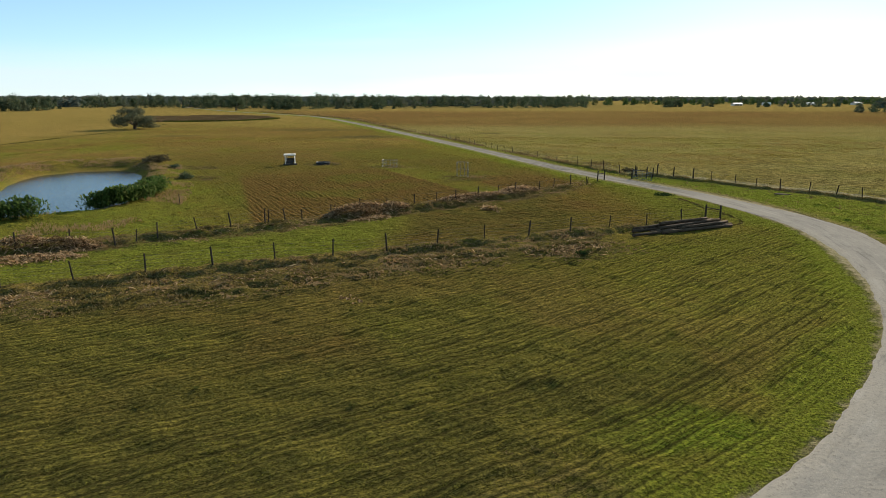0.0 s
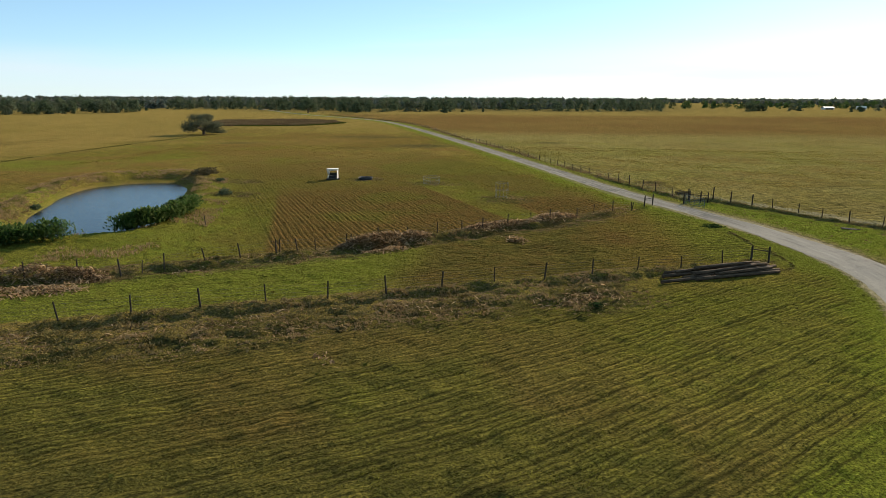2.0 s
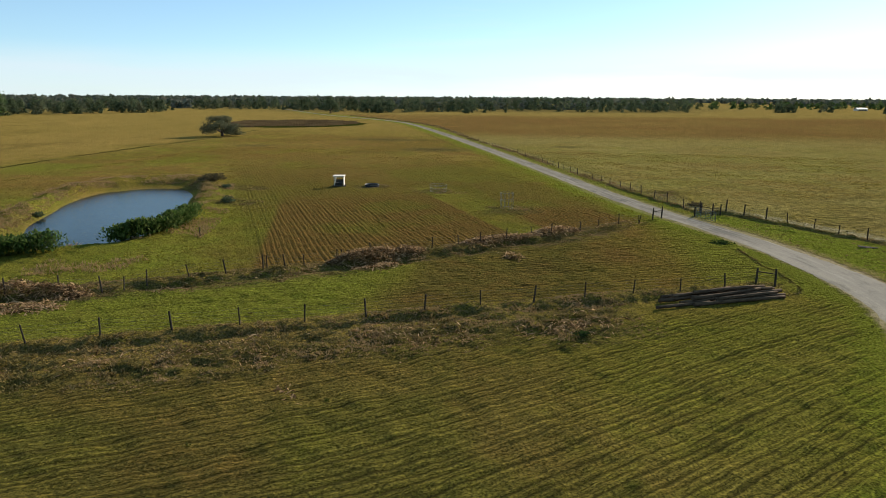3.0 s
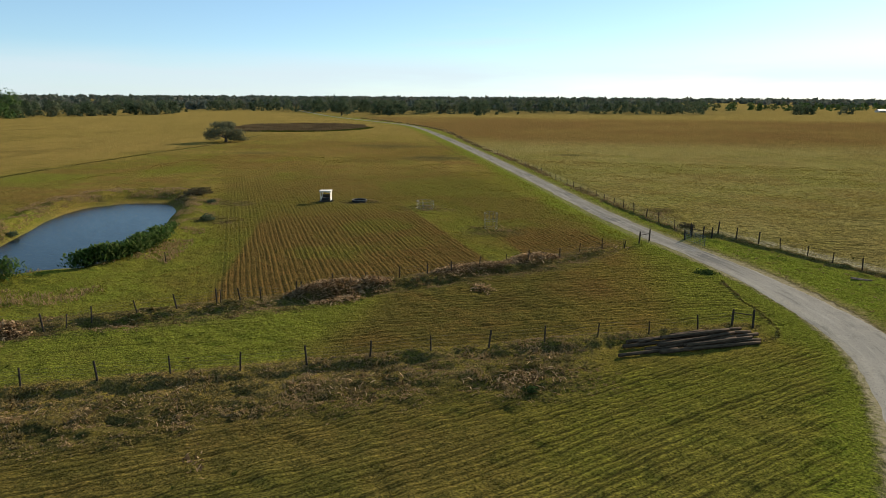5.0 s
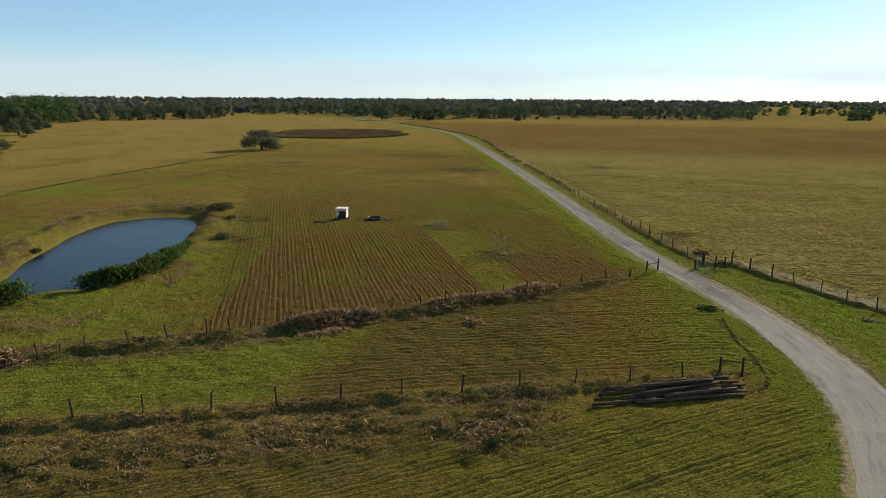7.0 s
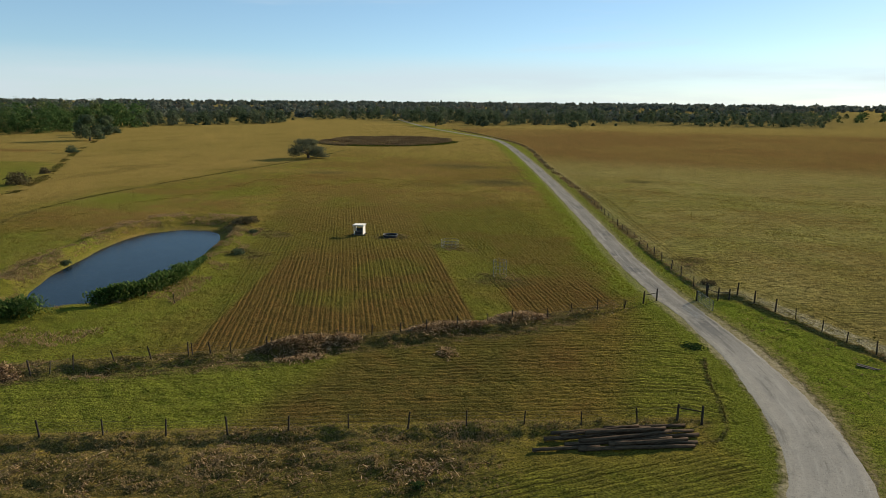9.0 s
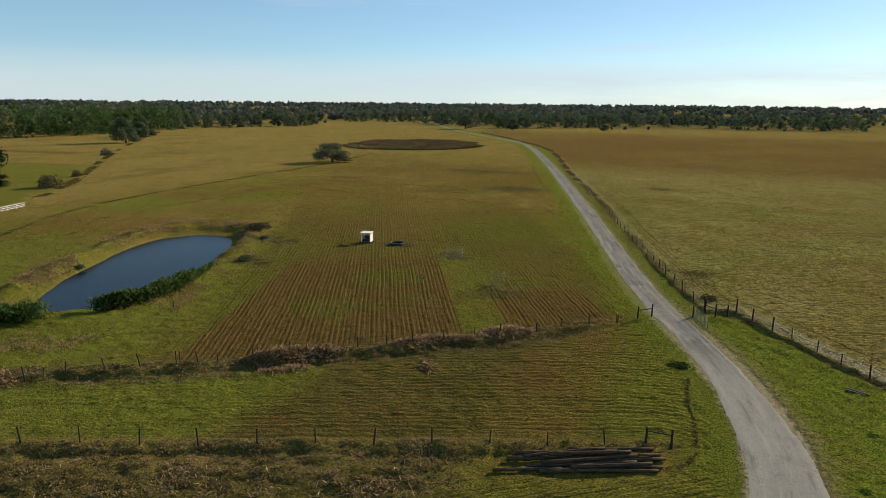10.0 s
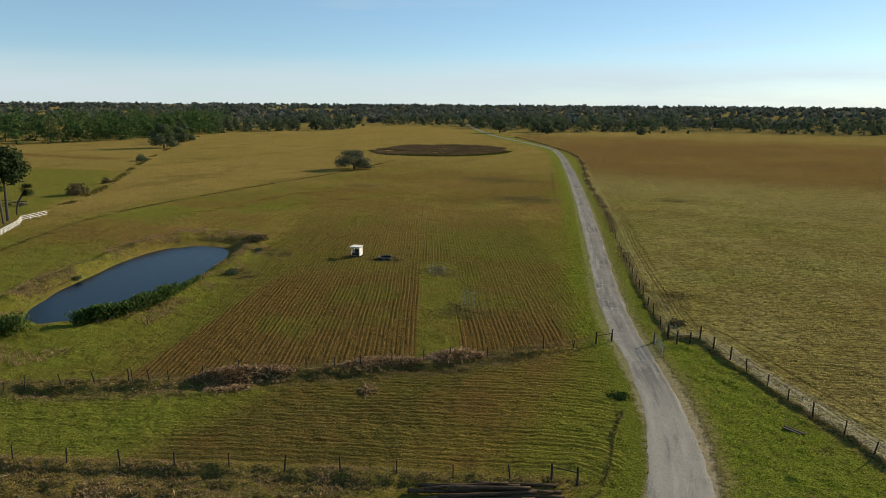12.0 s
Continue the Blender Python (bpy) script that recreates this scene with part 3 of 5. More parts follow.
    lush = np.maximum(lush, step(1.2, 1.8, u) * step(7 + 0.16 * np.clip(v, 0, 40), 6 + 0.16 * np.clip(v, 0, 40), u) * step(46, 34, v + 10 * wild) * (0.42 + 0.9 * wild) * beyond)
    dirt = step(3.5, 2.3, road + 1.3 * even) * 0.9 * step(420, 250, y)
    dirt = np.maximum(dirt, step(1.07, 1.0, pond) * 0.35)
    # Shade under the near fence's grass bank: sunk slightly and coloured dark scrub.
    trench_shade = step(1.1, 0.5, np.abs(near + 1.0 + 0.9 * wild)) * step(20, 12, x)
    scrub = np.maximum.reduce([scrub_near, scrub_far, scrub_shade_right, scrub_ditch * 0.9, trench_shade])
    # dark damp patches and worn spots in the middle field
    for cx, cy, rx, ry, amount in ((2.5, 18.3, 3.5, 1.6, 0.75), (-8.0, 40.6, 1.3, 0.9, 0.5), (-25.8, 201.8, 12, 9, 0.7), (-50.6, 247, 15, 9, 0.6), (-84.3, 208, 9, 5, 0.6), (-10, 114.8, 4.5, 3.2, 0.5), (3.5, 99.5, 4.5, 4, 0.5), (-22.4, 118.9, 3.6, 3.0, 0.9), (-50, 113.5, 5, 3, 0.6), (-38.5, 98.5, 4, 2.5, 0.7), (17.3, 222.4, 7, 2.5, 0.8), (-58, 112, 7, 2.2, 0.8), (-44, 113, 5, 2.5, 0.7), (29, 116, 2.5, 5, 0.6)):
        scrub = np.maximum(scrub, amount * step(1.3, 0.5, np.hypot((x - cx) / rx, (y - cy) / ry) + 0.8 * wild))
    damp = np.zeros_like(x)
    for cx, cy, rx, ry, amount in ((-25, 203, 10, 8, 0.85), (-47, 246, 17, 7, 0.7), (-88, 206, 7, 4, 0.6), (17.5, 222, 8, 2.2, 0.9), (-42, 190, 10, 5, 0.4), (-9.6, 115, 3, 2, 0.5), (-22.4, 118.6, 3.4, 2.4, 0.7), (3.4, 97, 5, 2.5, 0.45)):
        damp = np.maximum(damp, amount * step(1.25, 0.45, np.hypot((x - cx) / rx, (y - cy) / ry) + 1.1 * (fbm(x, y, 5, 151) - 0.5)))
    trail = np.abs(line_distance(x, y, TRAIL))
    scrub = np.maximum(scrub, 0.55 * step(0.3, 0.08, trail))
    lush = np.maximum(lush, rightfield * 0.4 * step(14, 4, np.abs(y - 178 - 0.1 * x + 20 * wild)) * step(330, 200, x))
    lush = np.maximum(lush, inner * step(4, 22, x) * step(24, 34, y) * 0.5)
    lush = np.maximum(lush, 0.9 * step(1.3, 0.4, np.hypot((x - 8.5) / 3.5, (y - 21.7) / 2.2) + 1.2 * wild))
    lush = np.maximum(lush, inner * 0.6 * step(1.3, 0.4, np.hypot((x + 17) / 7, (y - 30) / 3.5) + 1.2 * wild))
    hedge = line_distance(x, y, HEDGE)
    paddock = step(1, 4, hedge) * step(250, 205, y + 10 * wild)
    dry = dry * (1 - 0.5 * paddock)
    lush = np.maximum(lush, paddock * (0.28 + 0.6 * wild))
    # the paddock turns tan beyond its cross fence, with a reddish ditch
    tan = step(-3, 3, (y - 191) * 0.977 + (x + 214) * -0.21) * step(1, 4, hedge)
    dry = np.maximum(dry * (1 - 0.3 * (1 - tan) * paddock), tan * 0.85)
    lush = np.maximum(lush * (1 - tan), 0.85 * paddock * (1 - tan) * (0.45 + 0.8 * wild))
    gully = np.abs(line_distance(x, y, PADDOCK_GULLY))
    red = np.maximum(red, 0.9 * step(9, 2, gully + 8 * wild))
    lines = np.array([west, line_distance(x, y, FURROW), line_distance(x, y, PADDOCK_DITCH)])
    pick = np.argmin(np.abs(lines), axis=0)
    ditch2 = np.take_along_axis(lines, pick[None], 0)[0]
    scrub = np.maximum(scrub, bank * step(-44, -52, x) * 0.75 * step(0.5, 0.62, fbm(x, y, 3.5, 37)))
    # leaf litter under the far woods
    scrub = np.maximum(scrub, step(800, 900, np.hypot(x, y)) * step(0.28, 0.4, fbm(x, y, 300, 111)) * step(330, 150, x + 0.2 * (900 - y)))
    scrub = np.maximum(scrub, step(690, 720, y - 0.15 * x) * step(200, 170, x) * step(-330, -250, x))
    # heights
    z = 0.10 * (big - 0.5) + 0.10 * wild * step(2.5, 5, road) + (0.13 * (small - 0.5) + 0.3 * (fbm(x, y, 1.0, 43) - 0.5) * step(170, 90, y)) * step(2.6, 5.0, road)
    z = z + (0.02 * (far > 0) * np.sin(2 * np.pi * row / 1.64) + (far <= 0) * (0.12 * (vnoise(row, along * 0.16, 1.2, 23) - 0.5)) + 0.03 * (near < 0) * np.sin(2 * np.pi * row / 3.3 + 9 * big)) * rows * step(0.32, 0.66, mid + 0.08)
    z = z + 0.9 * np.maximum(0, fbm(x, y, 1.3, 49) - 0.58) * outer * step(0.35, 0.5, mid)
    z = z + scrub * 0.5 * (fbm(0.4 * (0.914 * x + 0.405 * y), 1.2 * (0.914 * y - 0.405 * x), 1.3, 41) - 0.42) - 0.12 * trench_shade
    rough = 0.35 + 1.1 * fbm(x, y, 2.6, 45)
    z = z - 0.22 * step(1.2, 0.1, np.abs(far + 1.9)) * step(22, 14, x)
    z = z + 0.24 * step(-1.3, -0.6, far + 0.8 * wild) * step(1.8, 0.0, far) * step(24, 16, x) * rough
    z = z + 0.26 * step(-1.1, -0.5, near + 0.8 * wild) * step(1.4, 0.0, near) * step(25, 18, x) * rough
    z = z + 0.13 * scrub_near * step(0.5, 0.62, fbm(x, y, 2.0, 47))
    z = z + step(0.5, 0.0, right + 0.7 * wild) * (0.2 + 0.1 * step(140, 100, y)) + 0.25 * step(1.6, 0.3, np.abs(right + 1.3)) * (small - 0.4) * step(160, 120, y)
    ring = bank * (0.25 + 0.35 * step(-44, -58, x)) * (0.2 + 1.6 * fbm(x, y, 3.0, 141))
    z = z + ring * step(1.1, 1.3, pond)
    z = z * step(1.0, 1.14, pond) - 1.05 * np.clip((1.2 - pond) / 0.28, 0, 1) - 1.2 * step(0.93, 0.6, pond)
    wide = np.maximum(0, y - 115) * 0.05
    z = z * step(3.0 + wide, 4.6 + 2 * wide, road)
    verge_on = verge * (1 - rightfield)
    thatch = np.maximum(np.maximum.reduce([inner * (0.95 + 0.35 * step(34, 20, y)) * (1 - 0.75 * step(2, 16, x) * step(24, 36, y)), between * (0.15 + 0.9 * step(21, 9, x) * (1 - green)), rows_far * 0.6]) * (1 - verge), verge * 0.25 * step(45, 60, y) * step(100, 90, y) * (side > 0))
    pale = rightfield * (0.54 + 0.25 * step(225, 250, y + 20 * wild) * step(310, 270, y + 20 * wild) + 0.7 * wild) * (1 - 0.5 * scrub_shade_right) * (0.08 + 0.92 * step(320, 225, y + 30 * wild))
    streaky = step(3.0, 8.0, road) * np.clip(np.maximum.reduce([inner, 0.7 * between, 0.45 * beyond * (1 - bed), 0.75 * rightfield]), 0, 1) * step(1.5, 1.8, pond) * step(2.5, 6, road) * step(900, 350, y)
    return dict(damp=damp, dry=dry, red=red, lush=np.maximum(lush, verge_on * 0.8), meadow=lush, dirt=dirt, scrub=scrub, row=row, along=along, rows=rows, streaky=streaky, side=np.clip(side, -40, 40), fside=np.clip(right, -40, 40), ditch=ditch2, ditch_on=step(15, 8, np.abs(ditch2)) * np.where(pick == 0, 1.0, 0.7),
                worn=step(420, 250, y) * (0.35 + 0.65 * step(110, 70, y)), mud=step(1.06, 1.0, pond) * 0.1, patchy=np.clip(0.35 + 0.35 * np.maximum(beyond, inner), 0, 1) * (1 - 0.8 * bank) * (1 - 0.85 * step(-2, 4, west)) * step(400, 200, y), edge=step(3.0, 6.5, road), pale=pale, thatch=thatch), z


def spread(bands, lo_end, hi_end, grow):
    """Grid lines with an even gap in each band (from, to, gap), wider and wider beyond."""
    mid = np.concatenate([np.arange(a, b - gap / 2, gap) for a, b, gap in bands])
    out = []
    for start, gap, end, sign in ((mid[-1], bands[-1][2], hi_end, 1), (mid[0], bands[0][2], lo_end, -1)):
        p, more = start, []
        while sign * (end - p) > 0:
            gap *= grow
            p += sign * gap
            more.append(p)
        out.append(more)
    return np.concatenate([out[1][::-1], mid, out[0]])


GRID = {}


def build_ground():
    xs = spread([(-74, -44, 0.55), (-44, -24, 0.32), (-24, 44, 0.2), (44, 66, 0.34)], -4850, 4850, 1.07)
    ys = spread([(16, 74, 0.2), (74, 100, 0.28), (100, 124, 0.42)], -600, 4900, 1.055)
    gx, gy = np.meshgrid(xs, ys)
    x, y = gx.ravel(), gy.ravel()
    masks, z = ground_masks(x, y)
    nx, ny = len(xs), len(ys)
    GRID.update(xs=xs, ys=ys, z=z.reshape(ny, nx), masks={k: m.reshape(ny, nx) for k, m in masks.items()})
    i = (np.arange(ny - 1)[:, None] * nx + np.arange(nx - 1)[None]).ravel()
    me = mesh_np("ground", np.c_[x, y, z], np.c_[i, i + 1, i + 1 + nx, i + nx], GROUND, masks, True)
    return tagged(new("ground", me), "flat olive and tan pasture with drill rows and mown grass", "ground", kind="structure")


def ground_at(x, y, keys=()):
    """The height of the ground sheet, and the named masks, at the spots."""
    x, y = np.atleast_1d(np.asarray(x, float)), np.atleast_1d(np.asarray(y, float))
    xs, ys = GRID["xs"], GRID["ys"]
    i, j = np.clip(np.searchsorted(xs, x) - 1, 0, len(xs) - 2), np.clip(np.searchsorted(ys, y) - 1, 0, len(ys) - 2)
    a, b = (x - xs[i]) / (xs[i + 1] - xs[i]), (y - ys[j]) / (ys[j + 1] - ys[j])

    def read(m):
        return (m[j, i] * (1 - a) + m[j, i + 1] * a) * (1 - b) + (m[j + 1, i] * (1 - a) + m[j + 1, i + 1] * a) * b

    return {k: read(GRID["masks"][k]) for k in keys}, read(GRID["z"])


build_ground()


def build_road():
    """A worn road with uneven edges; wide in the turn."""
    line = ROAD_LINE
    d = np.gradient(line, axis=0)
    d /= np.linalg.norm(d, axis=1)[:, None]
    side = np.c_[d[:, 1], -d[:, 0]]
    yy = line[:, 1]
    left = np.interp(yy, [-8, 12, 22, 35, 48, 60, 70, 77, 83, 91, 102, 170, 600], [2.9, 2.6, 2.9, 2.4, 1.95, 2.5, 2.7, 2.45, 2.2, 1.9, 1.5, 1.8, 1.8])
    right = np.interp(yy, [-8, 12, 22, 35, 48, 55, 62, 66, 72, 77, 83, 91, 102, 170, 600], [2.9, 2.9, 2.7, 2.5, 2.6, 2.8, 2.55, 2.2, 1.8, 1.6, 1.45, 1.55, 2.1, 1.9, 1.9])
    across = np.array([-1, -0.9, -0.72, -0.5, -0.25, 0, 0.25, 0.5, 0.72, 0.9, 1.0])
    fine = np.arange(0, len(line) - 1, 0.16)
    k = np.arange(len(line))
    lx, ly = np.interp(fine, k, line[:, 0]), np.interp(fine, k, line[:, 1])
    sx, sy, hw = np.interp(fine, k, side[:, 0]), np.interp(fine, k, side[:, 1]), (np.interp(fine, k, left), np.interp(fine, k, right))
    verts, edge, patch, tread, lean, loose, run = [], [], [], [], [], [], []
    for a in across:
        rough = 0.0 if abs(a) < 0.9 else 1.0
        w = hw[int(a > 0)] * a + rough * np.sign(a) * (0.5 * (fbm(lx + 40 * np.sign(a), ly, 4.0, 51) - 0.5) + 0.2 * (fbm(lx + 40 * np.sign(a), ly, 0.7, 55) - 0.5))
        x, y = lx + sx * w, ly + sy * w
        z = 0.035 - 0.03 * (abs(a) > 0.95) + 0.012 * (vnoise(x, y, 1.5, 57) - 0.5) - 0.02 * np.exp(-((abs(a) - 0.5) / 0.2) ** 2)
        verts.append(np.c_[x, y, z])
        edge.append(np.full(len(fine), max(0.0, (abs(a) - 0.55) / 0.45)))
        tread.append(np.full(len(fine), abs(a)))
        lean.append(np.full(len(fine), a))
        run.append(2.5 * fine)
        loose.append(step(98, 72, y + 14 * (fbm(x, y, 9, 63) - 0.5)))
        patch.append(step(0.5, 0.7, fbm(x, y, 7, 61)) * (abs(a) < 0.8))
    n, m = len(fine), len(across)
    i = (np.arange(m - 1)[:, None] * n + np.arange(n - 1)[None]).ravel()
    me = mesh_np("road", np.concatenate(verts), np.c_[i, i + 1, i + 1 + n, i + n], ROAD, dict(edge=np.concatenate(edge), patch=np.concatenate(patch), across=np.concatenate(tread), lean=np.concatenate(lean), loose=np.concatenate(loose), run=np.concatenate(run)), True)
    tagged(new("road", me), "narrow worn pale grey gravel farm road", "road", kind="structure")


build_road()


def build_pond():
    t = np.linspace(0, 2 * np.pi, 121)[:-1]
    ring = []
    for a in t:
        lo, hi = 0.0, 60.0
        for _ in range(40):
            r = (lo + hi) / 2
            inside = pond_radius(np.array(POND_C[0] + r * math.cos(a)), np.array(POND_C[1] + r * math.sin(a))) < 1.06
            lo, hi = (r, hi) if inside else (lo, r)
        ring.append((POND_C[0] + lo * math.cos(a), POND_C[1] + lo * math.sin(a), -0.75))
    bm = bmesh.new()
    bm.faces.new([bm.verts.new(p) for p in ring])
    bmesh.ops.triangulate(bm, faces=bm.faces)
    ob = part("water", bm, WATER, None)
    tagged(ob, "still dark blue pond water reflecting the sky", "water", kind="structure")


build_pond()


def ground_z(x, y):
    return ground_at(x, y)[1]


# ---- grass, scrub, leaves: many small blades in one mesh ----
def blades(centres, height, width, count, spread_r, lean, tone, seed=0, bent=True, plain=False):
    """Tufts of count blades at the centres (x, y, z). Each blade is a bent strip and a tip, or one plain triangle."""
    r = np.random.default_rng(seed)
    n = len(centres)
    c = np.repeat(centres, count, axis=0)
    h = np.repeat(np.broadcast_to(height, n), count) * r.uniform(0.55, 1.15, n * count)
    w = np.repeat(np.broadcast_to(width, n), count) * r.uniform(0.6, 1.3, n * count)
    sp = np.repeat(np.broadcast_to(spread_r, n), count)
    ln = np.repeat(np.broadcast_to(lean, n), count) * r.uniform(0.3, 1.4, n * count)
    a, b = r.uniform(0, 2 * np.pi, n * count), r.uniform(0, 2 * np.pi, n * count)
    rad = sp * np.sqrt(r.random(n * count))
    base = c + np.c_[rad * np.cos(b), rad * np.sin(b), np.zeros(n * count)]
    out = np.c_[np.cos(a), np.sin(a), np.zeros(n * count)]
    wide = np.c_[-np.sin(a), np.cos(a), np.zeros(n * count)] * (w / 2)[:, None]
    up = np.c_[np.zeros((n * count, 2)), h]
    mid = base + up * 0.62 + out * (h * ln * 0.35)[:, None]
    tip = base + up * np.where(bent, 0.92, 1.0) + out * (h * ln)[:, None]
    if plain:
        v = np.stack([base - wide, base + wide, tip], 1).reshape(-1, 3)
        return v, np.arange(n * count * 3).reshape(-1, 3), np.repeat(np.repeat(np.broadcast_to(tone, n), count), 3)
    v = np.stack([base - wide * 0.7, base + wide * 0.7, mid + wide, mid - wide, tip], 1).reshape(-1, 3)
    k = np.arange(n * count)[:, None] * 5
    f = np.concatenate([k + [0, 1, 2], k + [0, 2, 3], k + [3, 2, 4]], 0)
    return v, f, np.repeat(np.repeat(np.broadcast_to(tone, n), count), 5)


def grass(name, label, x, y, height, width, count, spread_r, lean, tone, material, seed, category="grass", plain=False):
    z = ground_z(x, y)
    v, f, t = blades(np.c_[x, y, z - 0.02], height, width, count, spread_r, lean, tone, seed, plain=plain)
    return tagged(new(name, mesh_np(name, v, f, material, dict(tone=t))), label, category, kind="stuff")


SPOT = ("row", "rows", "dirt", "red", "dry", "lush", "side", "edge", "scrub")


def build_grass():
    r = np.random.default_rng(3)
    # short turf over the near fields
    x, y = r.uniform(-46, 52, 330000), r.uniform(16, 104, 330000)
    d = np.hypot(x - 12, y - 5)
    m, z = ground_at(x, y, SPOT)
    comb = 0.35 + 0.65 * step(-0.5, 0.6, np.sin(2 * np.pi * m["row"] / 0.82 + 0.6)) * m["rows"] + 0.65 * (1 - m["rows"])
    keep = comb * np.clip(46 / d, 0, 1) ** 1.2 * (m["dirt"] < 0.04) * (1 - 0.5 * m["red"]) * (0.35 + 0.9 * fbm(x, y, 3, 71)) * (pond_radius(x, y) > 1.1) * (np.abs(m["side"]) > 3.2) * (0.45 + 0.9 * step(0.42, 0.6, fbm(x, y, 0.8, 72)))
    k = r.random(len(x)) < keep * 0.6 * step(58, 44, d)
    x, y = x[k], y[k]
    m = {key: val[k] for key, val in m.items()}
    tone = np.clip(0.25 * m["dry"] + 0.6 * m["red"] + 0.25 * fbm(x, y, 2, 75) - 0.3 * m["lush"], 0, 1)
    grass("turf", "short olive green pasture turf in uneven tufts", x, y, (0.02 + 0.07 * fbm(x, y, 1.5, 77) ** 1.5) * (0.5 + 0.5 * m["edge"]), 0.04, 8, 0.13, 0.9, tone, TURF, 5, plain=True)
    # rough scrub along fences and ditches
    x, y = r.uniform(-62, 60, 260000), r.uniform(20, 130, 260000)
    m, z = ground_at(x, y, SPOT)
    k = r.random(len(x)) < m["scrub"] * (0.25 + 1.3 * step(0.4, 0.6, fbm(x, y, 1.4, 81)))
    x, y, s = x[k], y[k], m["scrub"][k]
    grass("scrub", "rough brown and green weeds along the fence lines", x, y, (0.08 + 0.26 * fbm(x, y, 2, 83) ** 2) * (0.5 + 0.5 * s), 0.09, 4, 0.16, 0.9, np.clip(fbm(x, y, 2.5, 85) * 2.2 - 0.8, 0, 1), SCRUB, 7)
    # dry tufts scattered over the middle pasture
    x, y = r.uniform(-95, 120, 210000), r.uniform(50, 200, 210000)
    m, z = ground_at(x, y, SPOT)
    k = r.random(len(x)) < (line_distance(x, y, np.array([(-80.0, 22.0), (24.6, 96.3)])) > -2) * (0.25 + 0.75 * step(0.45, 0.7, fbm(x, y, 4, 87))) * (m["dirt"] < 0.2) * (pond_radius(x, y) > 1.15) * (0.6 - 0.4 * m["red"])
    x, y = x[k], y[k]
    grass("pasture_tufts", "low uneven tufts over the grazed pasture", x, y, 0.07 + 0.1 * fbm(x, y, 3, 89), 0.11, 5, 0.16, 0.7, np.clip(m["dry"][k] * 0.5 + 0.8 * m["red"][k] - 0.4 * m["lush"][k] + r.normal(0, 0.12, len(x)), 0, 1), PASTURE, 9, plain=True)
    # long dry grass on the spoil bank of the pond
    x, y = r.uniform(-85, -30, 40000), r.uniform(55, 125, 40000)
    p = pond_radius(x, y)
    k = (p > 1.12) & (p < 1.75) & (fbm(x, y, 4, 91) > 0.5 + 0.12 * (x > -50)) & (r.random(len(x)) < 0.5)
    x, y = x[k], y[k]
    grass("bank_grass", "long brown dry grass on the pond bank", x, y, 0.35, 0.06, 5, 0.35, 0.9, np.clip(0.45 + fbm(x, y, 5, 93), 0, 1), SCRUB, 11)
    # field ditch and hedge weeds
    for line, name, label, wide, tall, seed in ((DITCH, "ditch_weeds", "dark weeds along a shallow field ditch", 0.7, 0.09, 13), (HEDGE, "hedge_weeds", "brown weeds and brambles under a field fence", 1.5, 0.32, 15)):
        t = r.uniform(0, len(line) - 1.001, 5000)
        i, a = t.astype(int), (t % 1)[:, None]
        p = line[i] * (1 - a) + line[i + 1] * a + r.normal(0, wide * 0.5, (5000, 2))
        k = (fbm(p[:, 0], p[:, 1], 9, 95) > 0.5) & (r.random(5000) < 0.55)
        p = p[k]
        grass(name, label, p[:, 0], p[:, 1], tall * (0.4 + fbm(p[:, 0], p[:, 1], 9, 97)), 0.16, 5, 0.6, 0.8, np.clip(fbm(p[:, 0], p[:, 1], 8, 99) * 1.3 - 0.2, 0, 1), WEED, seed)


build_grass()


def weed_clumps():
    """Dark weeds and droppings-fed tufts dotted over the fields."""
    r = np.random.default_rng(29)
    x, y = r.uniform(-60, 75, 1100), r.uniform(18, 130, 1100)
    m, z = ground_at(x, y, SPOT)
    k = (m["dirt"] < 0.1) & (pond_radius(x, y) > 1.2) & (fbm(x, y, 12, 35) > 0.42)
    x, y = x[k], y[k]
    grass("weed_clumps", "small dark weed clumps dotted over the fields", x, y, 0.05 + 0.12 * r.random(len(x)) ** 2, 0.06, 14, 0.08 + 0.28 * r.random(len(x)) ** 2, 1.2, np.clip(r.normal(0.2, 0.25, len(x)), 0, 1), WEED, 31, "weeds")
    x, y = r.uniform(30, 75, 1500), r.uniform(35, 98, 1500)
    m, z = ground_at(x, y, ("side", "fside"))
    k = (m["side"] < -3.4) & (m["fside"] > 0.6) & (fbm(x, y, 5, 36) > 0.46)
    x, y = x[k], y[k]
    grass("verge_tufts", "low coarse tufts of grass on the road verge", x, y, 0.06 + 0.14 * r.random(len(x)) ** 2, 0.05, 14, 0.1 + 0.22 * r.random(len(x)) ** 2, 1.3, np.clip(r.normal(0.45, 0.3, len(x)), 0, 1), SCRUB, 34, "weeds")
    t = r.uniform(0, len(TRAIL) - 1.001, 200)
    i, a = t.astype(int), (t % 1)[:, None]
    p = TRAIL[i] * (1 - a) + TRAIL[i + 1] * a + r.normal(0, 0.08, (200, 2))
    grass("trail_weeds", "dark line of weeds along a dragged furrow", p[:, 0], p[:, 1], 0.09, 0.05, 5, 0.09, 0.9, 0.3, WEED, 33, "weeds")


weed_clumps()


